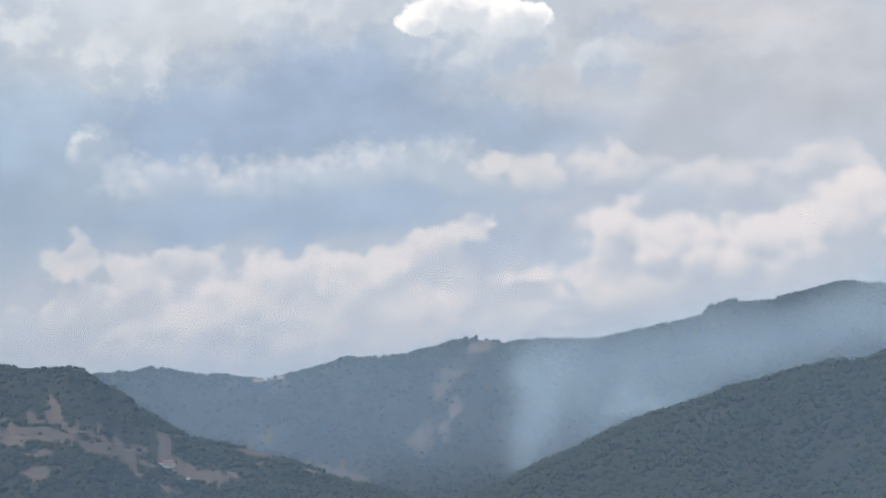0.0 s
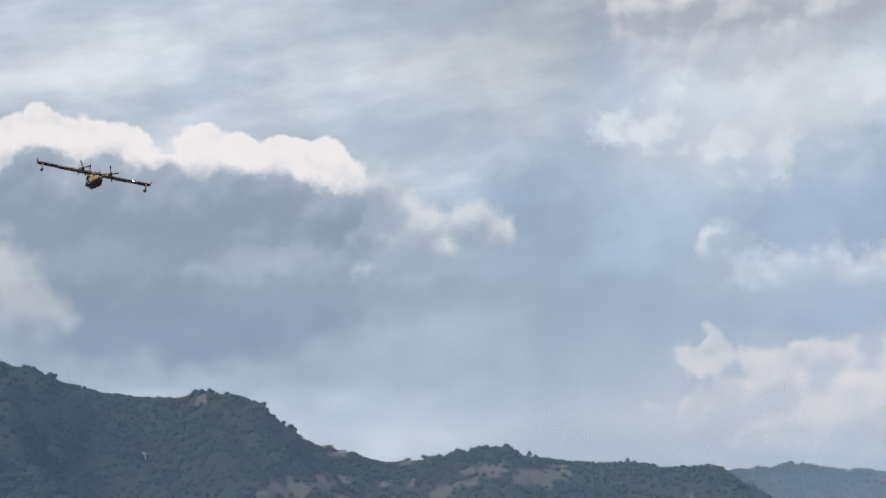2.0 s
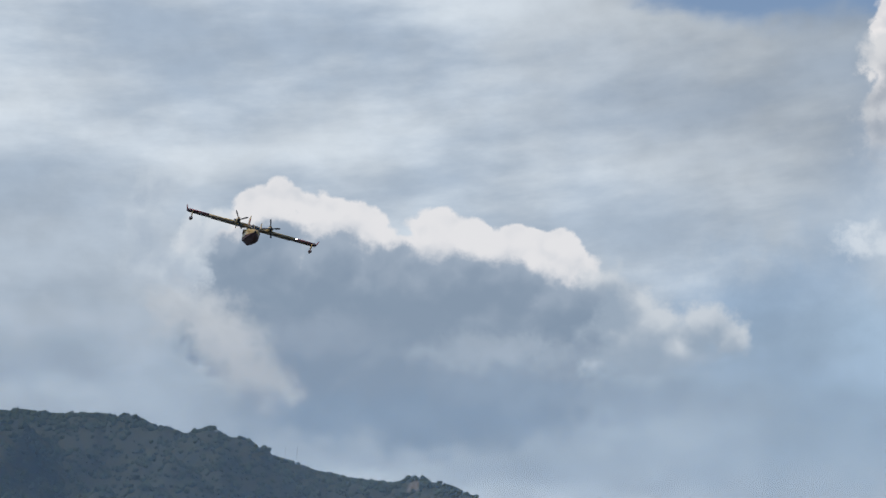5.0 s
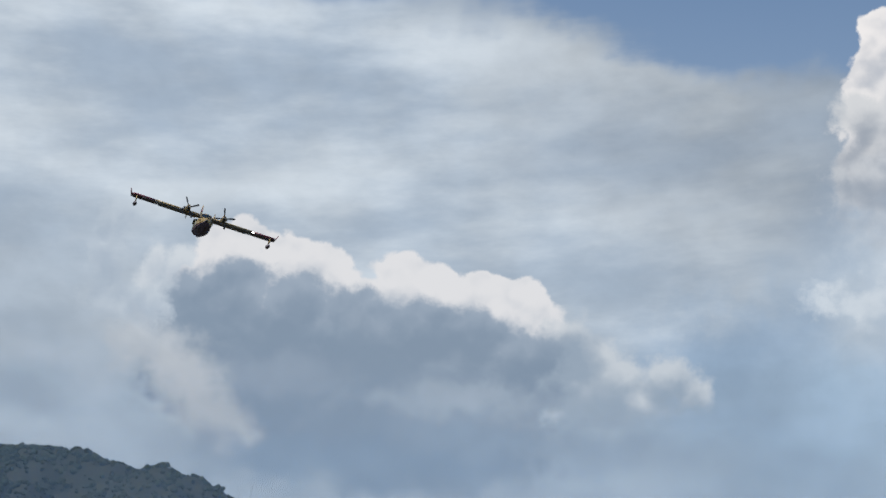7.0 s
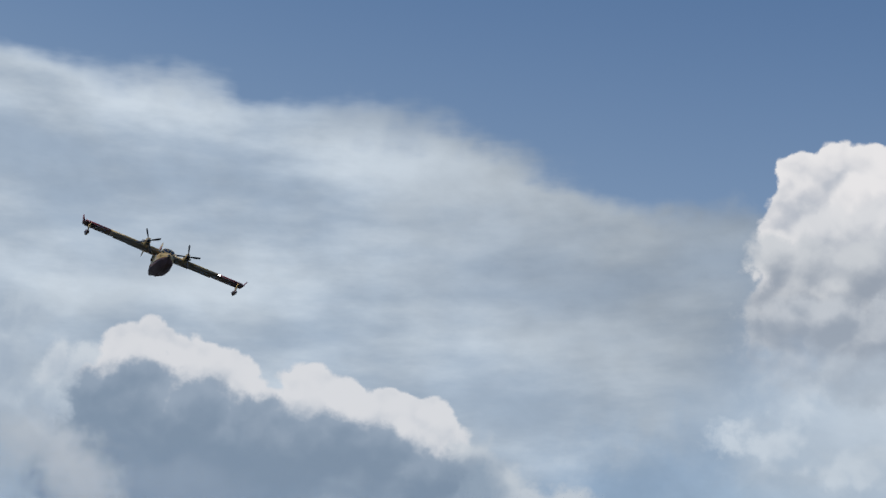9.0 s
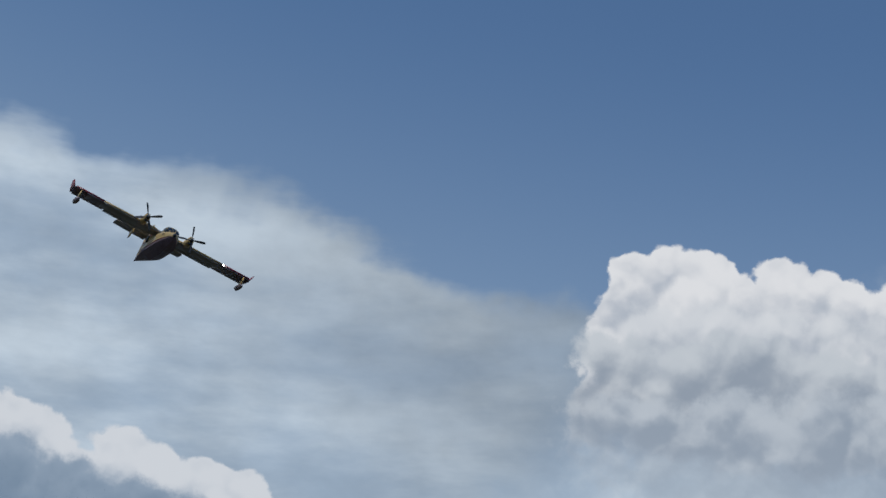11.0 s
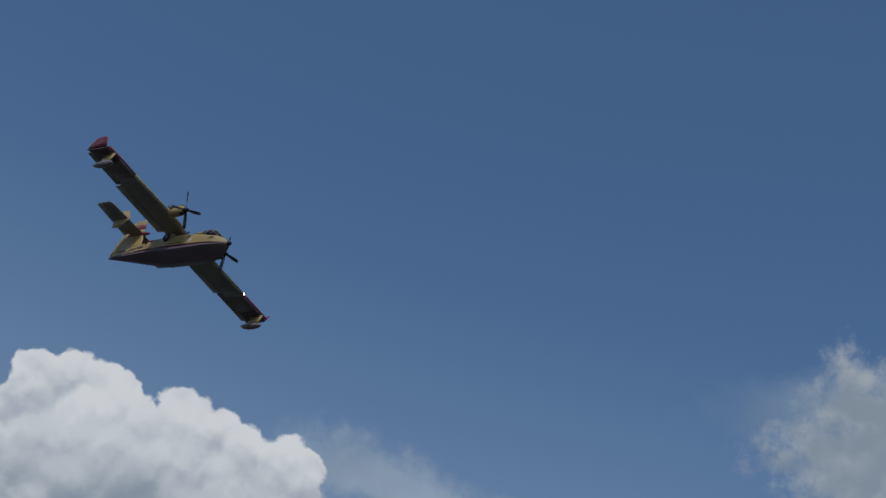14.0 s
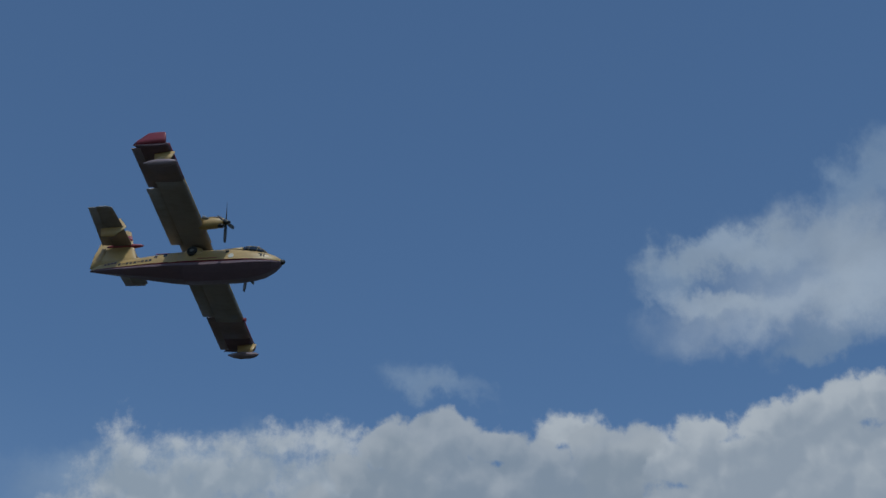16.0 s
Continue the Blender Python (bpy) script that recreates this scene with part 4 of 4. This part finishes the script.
# tail: fin, rudder, bullet, tailplane halves with elevators and finlets
fp = lambda s, x, h, z: (x, h, s)
fin = part("fin", slab([(2.7, -14.6, -19.2, 0, 0.1), (3.6, -15.6, -19.2, 0, 0.1), (5.2, -16.4, -19.2, 0, 0.1), (7.2, -17.3, -19.1, 0, 0.09), (7.4, -17.6, -19.0, 0, 0.07)], fp), YELLOW, plane, "yellow tail fin")
part("rudder", slab([(2.3, -19.1, -20.1, 0, 0.16), (4.0, -19.15, -20.2, 0, 0.16), (7.1, -19.05, -19.9, 0, 0.14)], fp), YELLOW, fin)
part("fin_band", slab([(5.9, -16.72, -19.12, 0, 0.115), (6.6, -17.02, -19.1, 0, 0.115)], fp), RED, fin, "red band on the fin")
part("bullet", ball((-17.3, 0, 5.2), 2.0, 0.24, 0.26), RED, fin, "red fairing where the tailplane meets the fin")
for sg in (-1, 1):
    tp = lambda s, x, h, z, sg=sg: (x, sg * s, z + h)
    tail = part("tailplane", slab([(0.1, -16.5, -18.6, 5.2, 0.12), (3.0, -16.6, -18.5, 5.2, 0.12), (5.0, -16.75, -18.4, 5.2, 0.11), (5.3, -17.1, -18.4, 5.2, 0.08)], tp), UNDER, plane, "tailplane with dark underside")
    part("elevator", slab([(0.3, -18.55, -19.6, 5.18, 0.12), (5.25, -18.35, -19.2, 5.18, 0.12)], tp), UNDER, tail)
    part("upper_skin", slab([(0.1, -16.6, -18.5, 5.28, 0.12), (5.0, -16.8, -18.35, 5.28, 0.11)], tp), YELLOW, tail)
    part("finlet", slab([(4.0, -17.1, -18.5, 0, 0.08), (5.2, -16.2, -18.9, 0, 0.09), (6.4, -17.2, -18.8, 0, 0.07)], lambda s, x, h, z, sg=sg: (x, sg * 2.55 + h, s)), YELLOW, tail)
part("antenna", box((-8.6, 0, 4.35), (0.5, 0.04, 0.5), 0.01), DARK, plane)
part("beacon", ball((-11.4, 0, 3.5), 0.14, 0.1, 0.14, 10, 6), RED, plane)


# ---- trees ----
def leaf_material():
    n = Nodes("foliage")
    p = n.coord("Object")
    g = n.t.nodes.new("ShaderNodeNewGeometry")
    a = n.noise(p, 0.9, 5.0, 0.65)
    col = n.mix(a, (0.022, 0.034, 0.018), (0.07, 0.085, 0.045))
    col = n.mix(n.m("MULTIPLY", g.outputs["Random Per Island"], 0.6), col, (0.05, 0.055, 0.03))
    return n.end(n.bsdf(col, 0.9, 0.0, a, 0.4, 0.15))


LEAF = leaf_material()
BARK = paint("bark", (0.09, 0.065, 0.045), 0.4, 0.9)


def lump():
    """Vertices and triangles of a small uneven ball, shared by crowns and woods."""
    bm = bmesh.new()
    bmesh.ops.create_icosphere(bm, subdivisions=2, radius=1.0)
    vs = np.array([v.co[:] for v in bm.verts])
    fs = np.array([[v.index for v in f.verts] for f in bm.faces])
    bm.free()
    return vs, fs


LUMP_V, LUMP_F = lump()
SMALL = bmesh.new()
bmesh.ops.create_icosphere(SMALL, subdivisions=1, radius=1.0)
SMALL_V = np.array([v.co[:] for v in SMALL.verts])
SMALL_F = np.array([[v.index for v in f.verts] for f in SMALL.faces])
SMALL.free()


def lumps(name, centers, sizes, squash, seed, vs=SMALL_V, fs=SMALL_F):
    """One mesh of many uneven leaf clumps."""
    r = np.random.RandomState(seed)
    k = len(centers)
    jit = 1 + r.uniform(-0.34, 0.34, (k, len(vs), 1))
    w = r.uniform(0, 2 * math.pi, k)
    c, s = np.cos(w)[:, None], np.sin(w)[:, None]
    q = vs[None] * jit
    q = np.stack([q[..., 0] * c - q[..., 1] * s, q[..., 0] * s + q[..., 1] * c, q[..., 2] * squash], -1)
    P = (q * np.asarray(sizes)[:, None, None] + np.asarray(centers)[:, None, :]).reshape(-1, 3)
    F = (fs[None] + (np.arange(k) * len(vs))[:, None, None]).reshape(-1, 3)
    me = bpy.data.meshes.new(name)
    me.from_pydata(P, [], F)
    me.materials.append(LEAF)
    return me


def tree(kind, seed):
    """A tree 8 m high: tapered trunk, limbs, uneven crown."""
    rnd = random.Random(seed)
    root = new("tree")
    h = 8.0
    lean = rnd.uniform(-0.4, 0.4)
    part("trunk", loft([[(lean * t + math.cos(a) * r, math.sin(a) * r, t * h * 0.6) for a in [2 * math.pi * i / 8 for i in range(8)]] for t, r in ((-0.12, 0.34), (0.0, 0.28), (0.5, 0.2), (1.0, 0.1))]), BARK, root)
    for k in range(3):
        w = 2.1 * k + rnd.random()
        part("limb", tube((lean * 0.7, 0, h * 0.4), (lean + math.cos(w) * 1.6, math.sin(w) * 1.6, h * rnd.uniform(0.62, 0.75)), 0.12, 0.05, 6), BARK, root)
    cs, ss = [], []
    for k in range(26):
        w, q = rnd.uniform(0, 6.28), math.sqrt(rnd.random())
        if kind == "pine":
            z, rad = rnd.uniform(0.66, 0.95), 3.6 * (1.15 - rnd.random() * 0.3)
        elif kind == "cypress":
            z, rad = rnd.uniform(0.15, 1.0), 1.1
            rad *= 1.15 - z
        else:
            z, rad = rnd.uniform(0.36, 0.98), 2.7
            rad *= math.sin(min(1.0, (1.08 - z) / 0.7) * 1.5)
        cs.append((lean + math.cos(w) * q * rad, math.sin(w) * q * rad, z * h))
        ss.append(rnd.uniform(0.6, 1.15) * (0.7 if kind == "cypress" else 1.0))
    me = lumps("crown", cs, ss, 0.8, seed, SMALL_V, SMALL_F)
    ob = new("crown", me)
    ob.parent = root
    return root


def stand(ob, az, r, scale, turn):
    z = float(height(np.array([float(az)]), np.array([float(r)]))[0])
    a = radians(az)
    m = Matrix.Translation((r * math.sin(a), r * math.cos(a), z - 0.3)) @ Matrix.Rotation(turn, 4, "Z")
    return m, scale


KINDS = [("broad", 11), ("pine", 12), ("broad", 13), ("cypress", 14)]
first = {}
rnd = random.Random(5)
spots = []
for k in range(34):                                  # along the wooded shoulder
    spots.append((rnd.uniform(-14.5, 3.2), rnd.choice((0, 0, 2, 2, 1, 3)), rnd.uniform(0.6, 1.15)))
for k in range(26):                                  # along the lower crest
    spots.append((rnd.uniform(3.2, 18.5), rnd.choice((0, 2, 2, 0, 1)), rnd.uniform(0.5, 1.0)))
for az, s in ((8.7, 1.5), (9.0, 1.7), (9.4, 1.75), (9.8, 1.5)):       # the group of umbrella pines
    spots.append((az, 1, s))
spots += [(6.95, 1, 1.3), (10.6, 0, 1.4), (14.0, 2, 1.5), (12.8, 2, 1.0), (1.9, 3, 2.0), (2.05, 0, 1.7), (1.5, 3, 1.8), (16.9, 0, 1.0)]
WORDS = {0: "dark green broadleaf tree on the ridge", 1: "flat-topped umbrella pine on the ridge", 2: "rounded dark olive tree along the crest", 3: "slim dark cypress on the wooded slope"}
for az, kind, s in spots:
    m, _ = stand(None, az, 2735 + rnd.uniform(-18, 8), s, rnd.uniform(0, 6.28))
    if kind not in first:
        first[kind] = tagged(tree(*KINDS[kind]), WORDS[kind], "tree", "trees along the ridge")
        first[kind].matrix_basis = m @ Matrix.Scale(s * 1.3, 4)
    else:
        t = copy_thing(first[kind], m)
        t.scale = (s * 1.3, s * 1.3, s * rnd.uniform(1.1, 1.4))


def forest(name, label, count, az0, az1, r0, r1, s0, s1, seed, sparse=0.06):
    r = np.random.RandomState(seed)
    az, d = r.uniform(az0, az1, count * 3), r.uniform(r0, r1, count * 3)
    x, y = d * np.sin(np.radians(az)), d * np.cos(np.radians(az))
    keep = (woods(x, y) + wobble(x, y, 60, 31, 2) * 0.35 > r.uniform(0.25, 0.75, len(x))) | (r.uniform(0, 1, len(x)) < sparse)
    az, d, x, y = [q[keep][:count] for q in (az, d, x, y)]
    s = r.uniform(s0, s1, len(x)) * (0.7 + 0.6 * r.rand(len(x)))
    me = lumps(name, np.stack([x, y, height(az, d) + s * 0.45], -1), s, 0.85, seed)
    tagged(new(name, me), label, "woods", kind="stuff")


forest("woods", "dark scrub and olive woods over the near hillsides", 34000, -17, 31, 1500, 2790, 1.8, 4.6, 41, 0.03)
forest("woods", "uneven row of small trees along the near crest", 2200, -16, 20, 2690, 2760, 1.8, 4.6, 44, 0.1)
forest("woods", "dense dark woods on the hillside behind the smoke", 13000, 30, 48, 1350, 2190, 2.0, 4.6, 42, 0.03)
forest("woods", "far woods under blue haze", 14000, 15, 47, 3100, 4330, 3.0, 6.5, 43, 0.02)


# ---- masts and farmhouses on the ridges ----
def mast(az, r, h):
    root = new("radio_mast")
    for k in range(3):
        w = 2 * math.pi * k / 3
        part("leg", tube((math.cos(w) * 0.9, math.sin(w) * 0.9, -1), (math.cos(w) * 0.25, math.sin(w) * 0.25, h), 0.12, 0.1, 6), GREY, root)
    for k in range(9):
        t = k / 9
        part("brace", tube(((0.9 - 0.65 * t), 0, h * t), (-(0.45 - 0.3 * t), (0.75 - 0.5 * t), h * (t + 0.1)), 0.06, 0.06, 5), GREY, root)
    part("antenna", tube((0, 0, h - 1), (0, 0, h + 3), 0.12, 0.05, 6), GREY, root)
    part("dish", ball((0.6, -0.5, h * 0.8), 0.7, 0.3, 0.7, 12, 8), PALE, root)
    root.matrix_basis, _ = stand(None, az, r, 1, 0)
    tagged(root, "slim grey lattice radio mast on the ridge", "mast", "radio masts")


for az, r, h in ((-5.25, 2735, 34), (-4.85, 2735, 38), (-0.7, 2735, 18), (19.95, 4290, 42)):
    mast(az, r, h)

WALL = paint("pale_render_wall", (0.55, 0.50, 0.44), 0.3, 0.9)
TILE = paint("clay_roof", (0.34, 0.17, 0.11), 0.4, 0.9)


def house(az, r, l, w, h, turn):
    root = new("farmhouse")
    part("wall", box((0, 0, h / 2 - 1), (l, w, h + 2)), WALL, root)
    bm = bmesh.new()
    v = [bm.verts.new(q) for q in ((-l / 2 - 0.4, -w / 2 - 0.4, h), (l / 2 + 0.4, -w / 2 - 0.4, h), (l / 2 + 0.4, w / 2 + 0.4, h), (-l / 2 - 0.4, w / 2 + 0.4, h), (-l / 2 - 0.4, 0, h + w * 0.28), (l / 2 + 0.4, 0, h + w * 0.28))]
    for f in ((0, 1, 5, 4), (2, 3, 4, 5), (0, 4, 3), (1, 2, 5), (3, 2, 1, 0)):
        bm.faces.new([v[i] for i in f])
    roof = part("roof", bm, TILE, root)
    part("chimney", box((l * 0.25, 0.6, h + w * 0.3), (0.7, 0.7, 1.6)), WALL, roof)
    for k in range(int(l / 3)):
        part("window", box((-l / 2 + 1.8 + 3 * k, -w / 2, h * 0.55), (1.0, 0.16, 1.3)), GLASS, root)
    part("door", box((l * 0.1, -w / 2, 1.05), (1.0, 0.14, 2.1)), BARK, root)
    root.matrix_basis, _ = stand(None, az, r, 1, radians(turn))
    tagged(root, "pale rendered farmhouse with a clay tile roof", "house", "farmhouses")


for az, r, l, w, h, turn in ((2.55, 2700, 20, 9, 7, 5), (3.6, 2700, 16, 9, 6, -20), (4.1, 2705, 12, 8, 5.5, 10), (20.0, 2180, 20, 9, 6, 15), (20.6, 2150, 11, 8, 5.5, -5),
                            (23.2, 4230, 28, 10, 8, 10), (24.0, 4240, 18, 9, 7, -15), (-2.8, 2260, 10, 8, 6, 20)):
    house(az, r, l, w, h, turn)
